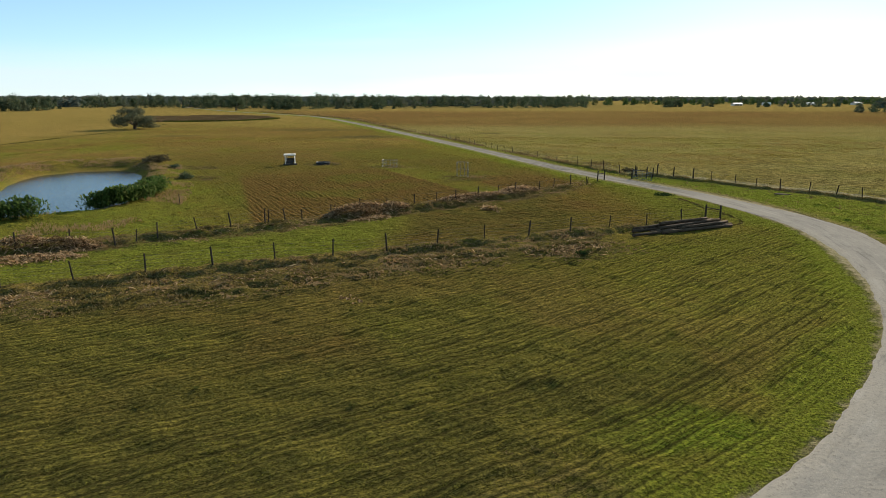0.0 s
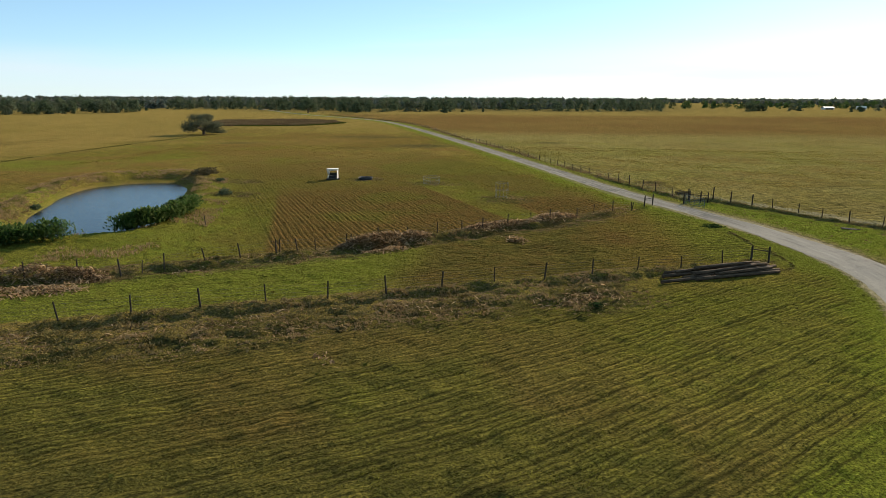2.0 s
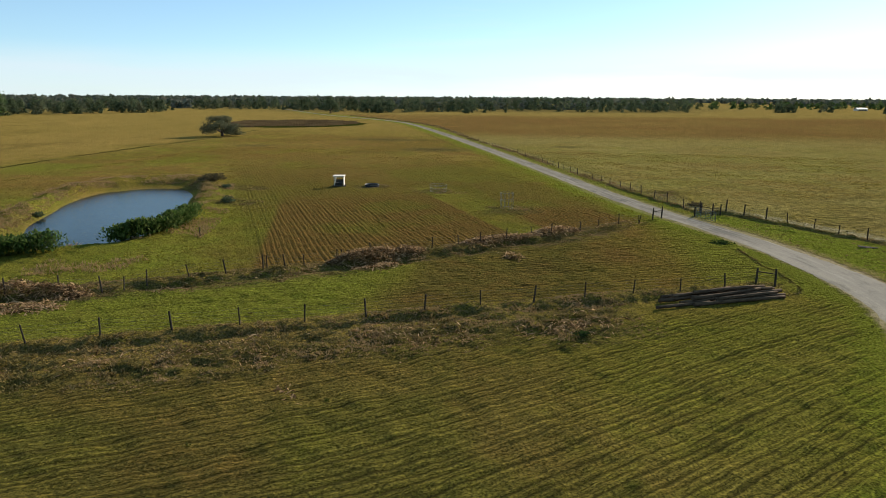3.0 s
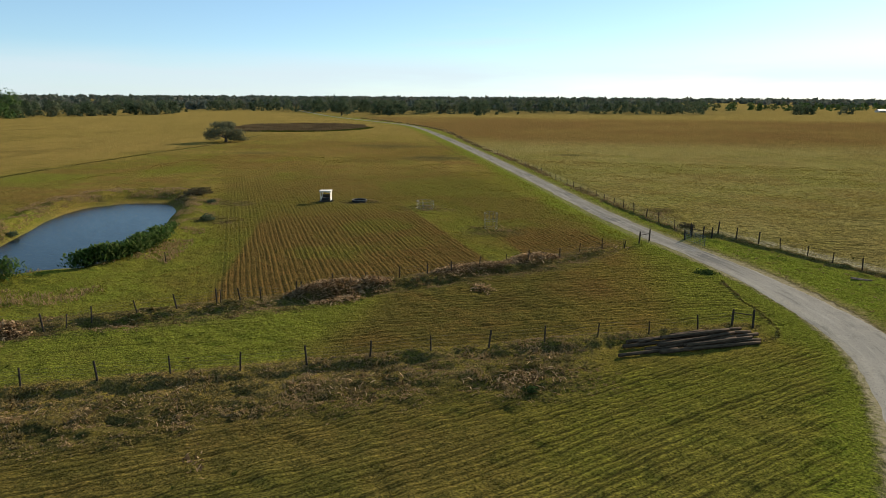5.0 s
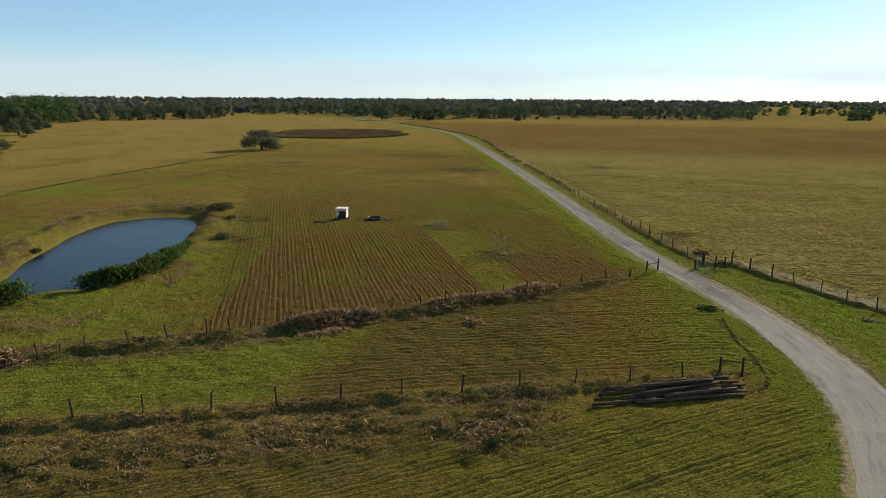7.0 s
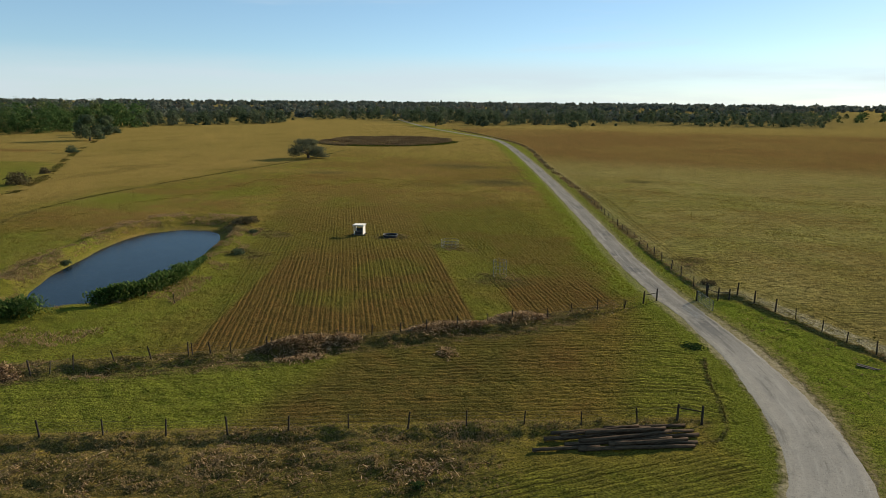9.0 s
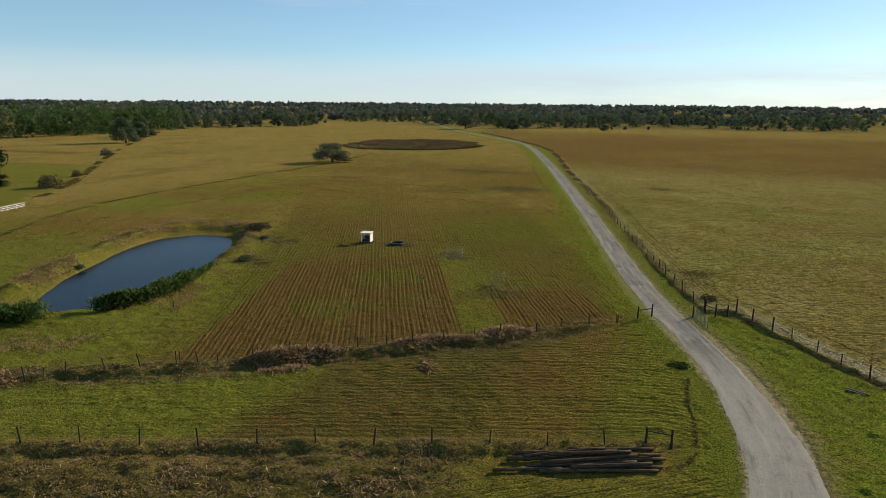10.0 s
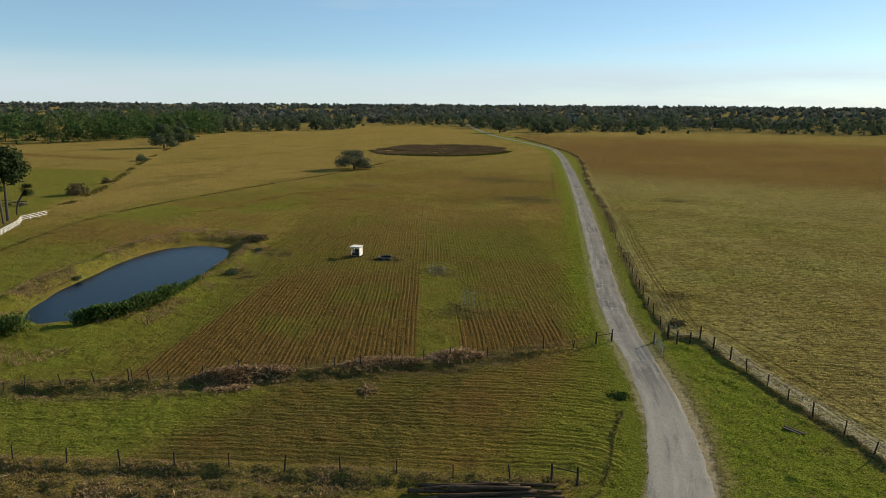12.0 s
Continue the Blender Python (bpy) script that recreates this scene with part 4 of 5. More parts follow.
# ---- fences ----
def post_mesh(tall, r, seed):
    bm = bmesh.new()
    rr = random.Random(seed)
    sides, rings = 8, []
    for h, k in ((-0.25, 1.05), (0.0, 1.0), (tall * 0.5, 0.96), (tall - 0.03, 0.9), (tall, 0.72)):
        rings.append([bm.verts.new((r * k * math.cos(t) * rr.uniform(0.92, 1.08), r * k * math.sin(t) * rr.uniform(0.92, 1.08), h + rr.uniform(-0.012, 0.012) * (h > 1))) for t in [2 * math.pi * i / sides for i in range(sides)]])
    for a, b in zip(rings, rings[1:]):
        for i in range(sides):
            j = (i + 1) % sides
            bm.faces.new((a[i], a[j], b[j], b[i]))
    bm.faces.new(rings[-1])
    me = bpy.data.meshes.new("post")
    bm.to_mesh(me)
    bm.free()
    me.materials.append(POST)
    return me


THIN_POSTS = [post_mesh(1.22 + 0.05 * i, 0.05 + 0.006 * i, i) for i in range(5)]
STRONG_POSTS = [post_mesh(1.5 + 0.06 * i, 0.095, 20 + i) for i in range(3)]


def fence(name, label, spots, strong=(), strands=4, group="pasture fences", seed=1):
    """A post and wire fence: each post is a part, each strand of wire another."""
    rr = random.Random(seed)
    base = thing(name, (spots[0][0], spots[0][1], 0), label, "fence", group)
    tops = []
    zs = ground_z([p[0] for p in spots], [p[1] for p in spots])
    for i, ((x, y), z) in enumerate(zip(spots, zs)):
        me = rr.choice(STRONG_POSTS if i in strong else THIN_POSTS)
        tilt = 0.015 if i in strong else 0.055
        lean = Euler((rr.gauss(0, tilt), rr.gauss(0, tilt), rr.uniform(0, 6)))
        ob = part("post", me, POST, base)
        ob.matrix_basis = Matrix.LocRotScale((x - spots[0][0], y - spots[0][1], z), lean, Vector((1, 1, rr.uniform(0.9, 1.1))))
        tops.append(Vector((x - spots[0][0], y - spots[0][1], z)))
    for s in range(strands):
        bm = bmesh.new()
        h = 0.3 + 0.82 * s / max(1, strands - 1)
        for a, b in zip(tops, tops[1:]):
            m = (a + b) / 2 + Vector((0, 0, h - rr.uniform(0.0, 0.05)))
            tube(bm, a + Vector((0, 0, h)), m, 0.005, sides=3, cap=False)
            tube(bm, m, b + Vector((0, 0, h)), 0.005, sides=3, cap=False)
        part("wire", bm, WIRE, base)
    return base


def along(line, gap, jitter=0.0, seed=0):
    """Spots at even steps along a line."""
    rr = random.Random(seed)
    seg = np.linalg.norm(np.diff(line, axis=0), axis=1)
    s = np.concatenate([[0], np.cumsum(seg)])
    out = []
    for t in np.arange(0, s[-1], gap):
        t = t + rr.uniform(-jitter, jitter)
        out.append((float(np.interp(t, s, line[:, 0])), float(np.interp(t, s, line[:, 1]))))
    return out


near_spots = [(-28.7 - 4.1 * i, 39.4 - 1.85 * i) for i in range(9, -1, -1)] + [(-24.9 + 4.07 * i, 41.05 + 1.79 * i) for i in range(13)] + [(26.85, 63.8), (28.7, 64.55)]
fence("pasture_fence", "weathered grey post and wire fence between two fields", near_spots, (len(near_spots) - 1, len(near_spots) - 2), seed=2)
far_spots = [(-42.5 - 5 * i, 45.0 - 3.3 * i) for i in range(6, -1, -1)] + [(-38.4, 47.6), (-34.8, 50.2), (-31.4, 52.0), (-27.9, 52.6), (-26.4, 53.3), (-25.2, 54.7), (-22.5, 56.8), (-20.0, 58.7), (-17.3, 60.6), (-17.0, 60.8),
             (-15.6, 61.7), (-14.2, 62.9), (-11.7, 65.2), (-11.4, 65.5), (-8.9, 67.6), (-6.3, 69.8), (-3.3, 71.8), (-0.7, 73.4), (1.5, 75.2), (4.3, 77.2), (7.1, 79.5), (9.4, 81.5), (12.9, 84.2), (15.2, 86.6), (18.0, 89.1), (20.9, 91.6)]
fence("pasture_fence", "weathered post and wire fence half buried in brush", far_spots, seed=3)
fence("pasture_fence", "short braced fence end beside the gateway", [(20.9, 91.7), (23.0, 94.2), (24.5, 96.1)], (1, 2), seed=4)
right_spots = along(RIGHT_FENCE, 3.35, 0.25, 5)
fence("roadside_fence", "weathered post and wire fence on a low grassy bank", right_spots, (len(right_spots) - 1, len(right_spots) - 2), seed=6)
fence("roadside_fence", "short fence with thick posts beside the open gate", [(29.25, 98.0), (30.6, 100.2), (31.8, 98.9), (33.2, 100.2), (34.2, 101.2)], (0, 1, 2, 3, 4), seed=8)
side_spots = along(ROADSIDE_FENCE, 4.3, 0.3, 7)
fence("roadside_fence", "long post and wire fence running beside the road", side_spots, (0,), seed=9)


def brace_rail(name, a, b, h):
    bm = bmesh.new()
    za, zb = ground_z([a[0], b[0]], [a[1], b[1]])
    tube(bm, (0, 0, za + h), (b[0] - a[0], b[1] - a[1], zb + h), 0.045)
    ob = part(name, bm, POST, None)
    ob.matrix_basis = Matrix.Translation((a[0], a[1], 0))
    return tagged(ob, "weathered round timber rail bracing two fence posts", "rail", "brace rails")


brace_rail("brace_rail", (26.85, 63.8), (28.7, 64.55), 1.1)
brace_rail("brace_rail", (23.0, 94.2), (24.5, 96.1), 1.05)
for pair in (((30.6, 100.2), (31.8, 98.9)), ((31.8, 98.9), (33.2, 100.2))):
    brace_rail("brace_rail", *pair, 1.0)


def gate():
    """A tubular field gate, swung open along the road."""
    a, b = Vector((29.3, 97.75, 0)), Vector((30.95, 93.9, 0))
    turn = math.atan2(b.y - a.y, b.x - a.x)
    wide = (b - a).length
    base = thing("field_gate", a, "open grey-green tubular steel field gate beside the road", "gate", turn=turn)
    z0, tall = 0.16, 1.2
    bm = bmesh.new()
    for x in (0.08, wide):
        tube(bm, (x, 0, z0), (x, 0, z0 + tall), 0.032)
    for z in (z0, z0 + tall):
        tube(bm, (0.08, 0, z), (wide, 0, z), 0.032)
    part("gate_frame", bm, GREEN_TUBE, base)
    for i in range(1, 5):
        bm = bmesh.new()
        tube(bm, (0.1, 0, z0 + tall * i / 5), (wide - 0.02, 0, z0 + tall * i / 5), 0.024)
        part("rail", bm, GREEN_TUBE, base)
    for i in range(1, 4):
        bm = bmesh.new()
        box(bm, (wide * i / 4, 0.03, z0 + tall / 2), (0.05, 0.02, tall), 0.004)
        part("upright", bm, GREEN_TUBE, base)
    for z in (z0 + 0.15, z0 + tall - 0.15):
        bm = bmesh.new()
        box(bm, (0.02, 0, z), (0.14, 0.06, 0.06), 0.01)
        part("hinge", bm, WIRE, base, "rusty steel hinge")


gate()


# ---- timber ----
def pole_mesh(long, r, seed):
    rr = random.Random(seed)
    bm = bmesh.new()
    sides, n, rings = 10, 7, []
    for i in range(n):
        t = i / (n - 1)
        off = (0.05 * math.sin(3 * t + seed), 0.03 * math.sin(5 * t + 2 * seed))
        k = r * (1.06 - 0.2 * t)
        rings.append([bm.verts.new((long * (t - 0.5), off[0] + k * math.cos(a) * rr.uniform(0.96, 1.04), off[1] * 0.3 + k * math.sin(a) * rr.uniform(0.96, 1.04))) for a in [2 * math.pi * j / sides for j in range(sides)]])
    for a, b in zip(rings, rings[1:]):
        for i in range(sides):
            j = (i + 1) % sides
            bm.faces.new((a[i], a[j], b[j], b[i])).smooth = True
    bm.faces.new(rings[0][::-1])
    bm.faces.new(rings[-1])
    return bm


def pole_stack():
    """Old poles dropped beside the fence in two uneven layers."""
    turn = math.atan2(0.41, 0.912)
    o = np.array([22.4, 59.6])
    ux, uy = np.array([math.cos(turn), math.sin(turn)]), np.array([-math.sin(turn), math.cos(turn)])
    # along, across, length, radius, layer height, skew
    layout = [(1.2, -1.55, 8.6, 0.15, 0, -0.5), (-3.9, -1.25, 5.0, 0.13, 0, 3.5), (2.6, -0.98, 6.6, 0.16, 0, -2.0), (0.2, -0.6, 8.2, 0.15, 0, 3.0), (3.0, -0.15, 7.0, 0.17, 0, 0.0), (-1.0, 0.25, 8.4, 0.15, 0, 1.5),
              (2.8, 0.62, 7.2, 0.14, 0, -1.5), (-0.6, 1.0, 7.8, 0.15, 0, 3.0), (2.9, 1.35, 6.4, 0.15, 0, 1.0), (2.2, -1.2, 6.0, 0.14, 1, 4.0), (0.8, -0.38, 7.4, 0.15, 1, 7.0), (2.3, 0.28, 6.8, 0.13, 1, -4.0), (-0.8, 0.62, 6.4, 0.12, 1, 9.0), (0.9, 0.0, 6.2, 0.14, 2, 3.0)]
    for i, (s, t, long, r, layer, skew) in enumerate(layout):
        p = o + ux * s + uy * t
        ob = part("timber_pole", pole_mesh(long, r, i), POLE, None)
        ob.matrix_basis = Matrix.Translation((p[0], p[1], r + 0.26 * layer + 0.02)) @ Matrix.Rotation(turn + radians(skew), 4, "Z")
        tagged(ob, "long dark weathered timber pole lying in a stack", "pole", "poles stacked by the fence")


pole_stack()


def board(x, y, long, turn):
    bm = bmesh.new()
    box(bm, (0, 0, 0.06), (long, 0.22, 0.06), 0.01)
    ob = part("plank", bm, BOARD, None)
    ob.matrix_basis = Matrix.Translation((x, y, float(ground_z(x, y)[0]))) @ Matrix.Rotation(turn, 4, "Z")
    tagged(ob, "grey weathered plank lying in the grass", "plank", "loose planks")


board(44.0, 81.65, 1.9, -0.52)
board(43.75, 81.4, 1.5, -0.45)


# ---- feeders in the middle field ----
def shelter():
    """A small white roofed feeder on skids."""
    base = thing("mineral_feeder", (-28.4, 118.4, 0.0), "small white roofed livestock feeder on dark skids", "feeder", turn=0.16)
    w, d, h = 1.8, 1.5, 1.85
    bm = bmesh.new()
    box(bm, (0, 0, h + 0.06), (w + 0.3, d + 0.4, 0.1), 0.015)
    roof = part("roof", bm, ROOFTIN, base, "flat pale sheet roof")
    for i in range(8):
        bm = bmesh.new()
        box(bm, (-w / 2 + (i + 0.5) * w / 8, 0, h + 0.125), (0.05, d + 0.38, 0.03), 0.005)
        part("rib", bm, ROOFTIN, roof)
    for x in (-w / 2 + 0.05, w / 2 - 0.05):
        for y in (-d / 2 + 0.05, d / 2 - 0.05):
            bm = bmesh.new()
            box(bm, (x, y, h / 2 + 0.1), (0.1, 0.1, h - 0.15), 0.01)
            part("corner_post", bm, WHITE, base)
    bm = bmesh.new()
    box(bm, (w / 2 - 0.03, 0, 0.95), (0.04, d - 0.2, 1.5), 0.005)
    part("end_panel", bm, WHITE, base, "white painted end panel")
    bm = bmesh.new()
    box(bm, (0, d / 2 - 0.03, 0.75), (w - 0.2, 0.04, 0.8), 0.005)
    part("back_panel", bm, BOARD, base, "dark weathered board back")
    bm = bmesh.new()
    tube(bm, (-w / 2 + 0.12, -d / 2 + 0.06, 0.5), (-w / 2 + 0.55, -d / 2 + 0.06, h), 0.05)
    part("brace", bm, WHITE, base)
    bm = bmesh.new()
    box(bm, (0, -d / 2 - 0.1, h - 0.05), (w + 0.28, 0.05, 0.16), 0.01)
    part("fascia", bm, WHITE, base)
    bm = bmesh.new()
    box(bm, (-0.1, 0, 0.52), (w - 0.5, d - 0.4, 0.36), 0.04)
    part("trough", bm, DARKTUB, base, "black feed trough")
    for y in (-d / 2 + 0.08, d / 2 - 0.08):
        bm = bmesh.new()
        box(bm, (0, y, 0.11), (w + 0.7, 0.14, 0.2), 0.03)
        part("skid", bm, BOARD, base)


def hoop(bm, r, z, tube_r, sides=28, squash=1.0):
    for i in range(sides):
        a, b = 2 * math.pi * i / sides, 2 * math.pi * (i + 1) / sides
        tube(bm, (r * math.cos(a), r * squash * math.sin(a), z), (r * math.cos(b), r * squash * math.sin(b), z), tube_r, sides=5, cap=False)


def ring_feeder(name, at, r, tall, hoops, bars, label, material=GALV):
    base = thing(name, (*at, 0.0), label, "feeder", "hay feeders")
    for i in range(hoops):
        bm = bmesh.new()
        hoop(bm, r, 0.06 + (tall - 0.08) * i / (hoops - 1), 0.022)
        part("hoop", bm, material, base)
    for i in range(bars):
        a = 2 * math.pi * i / bars
        bm = bmesh.new()
        tube(bm, (r * math.cos(a), r * math.sin(a), 0.03), (r * math.cos(a), r * math.sin(a), tall), 0.018, sides=5)
        part("bar", bm, material, base)
    return base


shelter()
ring_feeder("ring_feeder", (-9.6, 115.2), 1.45, 1.2, 3, 12, "round galvanised tube hay ring on trampled grass")
ring_feeder("cage_feeder", (3.1, 100.2), 0.95, 2.3, 3, 10, "tall round tube hay cage standing in the pasture")


def low_trough():
    base = thing("cattle_trough", (-22.4, 118.9, 0.0), "low round grey feed ring on bare mud", "trough")
    bm = bmesh.new()
    prof = [(1.25, 0.0), (1.3, 0.35), (1.22, 0.42), (1.12, 0.36), (1.08, 0.06), (0.0, 0.05)]
    n, rings = 28, []
    for r, z in prof:
        rings.append([bm.verts.new((max(r, 0.01) * math.cos(2 * math.pi * i / n), max(r, 0.01) * math.sin(2 * math.pi * i / n), z)) for i in range(n)])
    for a, b in zip(rings, rings[1:]):
        for i in range(n):
            bm.faces.new((a[i], a[(i + 1) % n], b[(i + 1) % n], b[i]))
    part("basin", bm, DARKTUB, base)
    bm = bmesh.new()
    hoop(bm, 1.3, 0.42, 0.035)
    part("rim", bm, GALV, base, "worn pale metal rim")


low_trough()


# ---- brush heaps and broad-leaved plants ----
def brush_heap(label, outline, tall, count, seed, tone=0.0):
    """Dead palm fronds thrown in a long heap along a line of spots."""
    r = np.random.default_rng(seed)
    line = np.array(outline, float)
    t = r.uniform(0, len(line) - 1.001, count)
    i, a = t.astype(int), (t % 1)[:, None]
    p = line[i] * (1 - a) + line[i + 1] * a
    ends = np.sin(np.pi * np.clip(t / (len(line) - 1), 0.04, 0.96)) ** 0.5
    q = np.clip(r.normal(0, 0.45, count), -1.15, 1.15)
    d = np.gradient(line, axis=0)[i]
    d /= np.linalg.norm(d, axis=1)[:, None]
    xy = p + np.c_[-d[:, 1], d[:, 0]] * (q * 2.1 * ends)[:, None] + r.normal(0, 0.25, (count, 2))
    lump = 0.45 + 1.0 * fbm(xy[:, 0], xy[:, 1], 2.2, seed)
    z = ground_z(xy[:, 0], xy[:, 1]) + tall * ends * lump * np.clip(1 - np.abs(q), 0.04, 1) * r.uniform(0.3, 1.0, count) ** 0.5
    long, w = r.uniform(0.2, 0.8, count), r.uniform(0.05, 0.15, count)
    az, el = r.uniform(0, 2 * np.pi, count), r.normal(0.05, 0.4, count)
    dr = np.c_[np.cos(az) * np.cos(el), np.sin(az) * np.cos(el), np.sin(el)]
    sd = np.c_[-np.sin(az), np.cos(az), r.normal(0, 0.4, count)] * w[:, None] / 2
    c = np.c_[xy, z]
    s, e = c - dr * (long / 2)[:, None], c + dr * (long / 2)[:, None]
    m = c + np.c_[np.zeros((count, 2)), long * 0.1]
    v = np.stack([s, m + sd, m - sd, e], 1).reshape(-1, 3)
    k = np.arange(count)[:, None] * 4
    f = np.concatenate([k + [0, 1, 2], k + [2, 1, 3]])
    tn = np.repeat(np.where(r.random(count) < 0.3 + 0.4 * tone, r.uniform(0.7, 1.0, count), r.uniform(0, 0.3, count)), 4)
    tagged(new("brush_heap", mesh_np("brush_heap", v, f, FROND, dict(tone=tn))), label, "brush heap", "brush heaps", "stuff")


brush_heap("heap of dry pale palm fronds along the fence", [(-12.2, 64.4), (-8.6, 67.2), (-4.2, 70.6)], 1.05, 3600, 31, 0.25)
brush_heap("low heap of dry pale fronds along the fence", [(-9.6, 63.6), (-5.8, 65.6)], 0.3, 600, 35, 0.0)
brush_heap("heap of dry pale palm fronds along the fence", [(-0.4, 74.6), (3.0, 77.0), (7.0, 79.6)], 0.7, 2000, 32, 0.25)
brush_heap("heap of dry pale palm fronds along the fence", [(6.9, 80.4), (9.6, 82.8), (12.6, 84.6)], 0.75, 1900, 33, 0.25)
brush_heap("small clump of dry fronds in the mown field", [(4.6, 70.4), (5.4, 71.0), (6.0, 71.4)], 0.25, 200, 36, 0.1)
brush_heap("long heap of dry brown fronds along the fence", [(-42, 45.5), (-36.5, 50.4), (-32, 51.2), (-28.6, 51.6)], 1.0, 3600, 34, 0.5)
brush_heap("flattened strip of pale dry fronds", [(-40, 41.5), (-34, 46.6), (-28.5, 48.6)], 0.3, 1500, 37, 0.0)

brush_heap("scattered pale dry stalks in the rough strip", [(8.9, 50.2), (10.2, 50.6), (11.6, 51.0)], 0.12, 150, 43, 0.0)
brush_heap("scattered pale dry stalks in the mown field", [(-6.1, 37.3), (-5.7, 37.6), (-5.3, 37.8)], 0.04, 36, 44, 1.0)


def litter(label, line, wide, count, seed):
    """Broken stalks and dead leaves lying along a fence."""
    r = np.random.default_rng(seed)
    line = np.array(line, float)
    t = r.uniform(0, len(line) - 1.001, count)
    i, a = t.astype(int), (t % 1)[:, None]
    xy = line[i] * (1 - a) + line[i + 1] * a + r.normal(0, wide * 0.5, (count, 2))
    keep = fbm(xy[:, 0], xy[:, 1], 2.5, seed) > 0.46
    xy = xy[keep]
    n = len(xy)
    z = ground_z(xy[:, 0], xy[:, 1]) + r.uniform(0.02, 0.16, n)
    az, el, long, w = r.uniform(0, 2 * np.pi, n), r.normal(0.1, 0.35, n), r.uniform(0.25, 0.8, n), r.uniform(0.03, 0.09, n)
    dr = np.c_[np.cos(az) * np.cos(el), np.sin(az) * np.cos(el), np.sin(el)] * (long / 2)[:, None]
    sd = np.c_[-np.sin(az), np.cos(az), r.normal(0, 0.4, n)] * (w / 2)[:, None]
    c = np.c_[xy, z]
    v = np.stack([c - dr, c + sd + [0, 0, 0.04], c - sd + [0, 0, 0.04], c + dr], 1).reshape(-1, 3)
    k = np.arange(n)[:, None] * 4
    tn = np.repeat(np.where(r.random(n) < 0.5, r.uniform(0.6, 1.0, n), r.uniform(0, 0.5, n)), 4)
    tagged(new("plant_litter", mesh_np("plant_litter", v, np.concatenate([k + [0, 1, 2], k + [2, 1, 3]]), FROND, dict(tone=tn))), label, "plant litter", kind="stuff")


litter("broken dry stalks lying in the rough strip by the fence", [(-40, 30.5), (-24, 38.0), (-8, 43.8), (6, 49.2), (14, 53.0)], 2.6, 2400, 38)
litter("broken dry stalks lying along the brushy fence", [(-38, 47.0), (-26, 52.4), (-16, 60.4), (-2, 72.4), (13, 84.0), (21, 92.0)], 1.6, 1500, 39)


def broad_plants(label, line, wide, tall, count, seed):
    """A dense stand of tall broad-leaved water plants."""
    r = np.random.default_rng(seed)
    line = np.array(line, float)
    t = r.uniform(0, len(line) - 1.001, count)
    i, a = t.astype(int), (t % 1)[:, None]
    xy = line[i] * (1 - a) + line[i + 1] * a + r.normal(0, wide * 0.4, (count, 2))
    base = np.maximum(ground_z(xy[:, 0], xy[:, 1]), -0.85)
    top = tall * (0.55 + 0.75 * fbm(xy[:, 0], xy[:, 1], 1.7, seed))
    v, f, tn = [], [], []
    az = r.uniform(0, 2 * np.pi, count)
    hh = base + top * (r.uniform(0.0, 0.95, count) ** 0.8)
    long, w, el = r.uniform(0.4, 0.8, count), r.uniform(0.14, 0.28, count), r.uniform(0.2, 1.25, count)
    out = np.c_[np.cos(az), np.sin(az)]
    c = np.c_[xy, hh]
    e0 = c + np.c_[out * (long * np.cos(el) * 0.5)[:, None], long * np.sin(el) * 0.55]
    e1 = c + np.c_[out * (long * np.cos(el))[:, None], long * np.sin(el) * 0.8]
    sd = np.c_[-out[:, 1], out[:, 0], np.zeros(count)] * w[:, None] / 2
    v = np.stack([c, e0 + sd, e0 - sd, e1], 1).reshape(-1, 3)
    k = np.arange(count)[:, None] * 4
    f = np.concatenate([k + [0, 1, 2], k + [2, 1, 3]])
    tn = np.repeat(np.clip(r.normal(0.12, 0.2, count), 0, 1), 4)
    tagged(new("water_plants", mesh_np("water_plants", v, f, CANNA, dict(tone=tn))), label, "plants", "stands of water plants", "stuff")


broad_plants("dense stand of dark green broad-leaved plants on the shore", [(-56, 52), (-50.4, 58.2), (-46.2, 61.2), (-41.9, 63.9)], 2.2, 1.8, 6800, 41)
broad_plants("low green plants along the pond shore", [(-38.2, 83.8), (-40.2, 88.5), (-42.2, 92.5)], 1.0, 0.3, 900, 45)
broad_plants("long dense row of broad-leaved plants on the shore", [(-38.9, 69.6), (-37.2, 72.4), (-36.5, 76.3), (-37.0, 79.8), (-37.7, 83.6)], 1.6, 1.8, 7000, 42)


def low_bush(x, y, wide, tall, material, label, seed, count=700, leaf=0.2, category="shrub"):
    """A low shrub: short stems under a ragged mound of leaves."""
    r = np.random.default_rng(seed)
    z0 = float(ground_z(x, y)[0])
    base = thing("shrub", (x, y, z0), label, category, "shrubs")
    bm = bmesh.new()
    for i in range(6):
        a = 2 * math.pi * i / 6 + r.uniform(-0.4, 0.4)
        tube(bm, (0.05 * math.cos(a), 0.05 * math.sin(a), -0.1), (wide * 0.3 * math.cos(a), wide * 0.3 * math.sin(a), tall * 0.75), 0.02 + 0.012 * tall, 0.008, 5)
    part("stems", bm, BARK, base)
    p = r.normal(0, 1, (count, 3))
    p /= np.linalg.norm(p, axis=1)[:, None]
    p *= (r.random(count) ** 0.4)[:, None] * (0.75 + 0.5 * vnoise(p[:, 0] * 3, p[:, 1] * 3, 1.0, seed))[:, None]
    c = np.c_[p[:, 0] * wide / 2, p[:, 1] * wide / 2, np.abs(p[:, 2]) * tall * 0.9 + 0.05 * tall]
    part("foliage", leaves_mesh(c, leaf, seed, material), material, base)
    return base


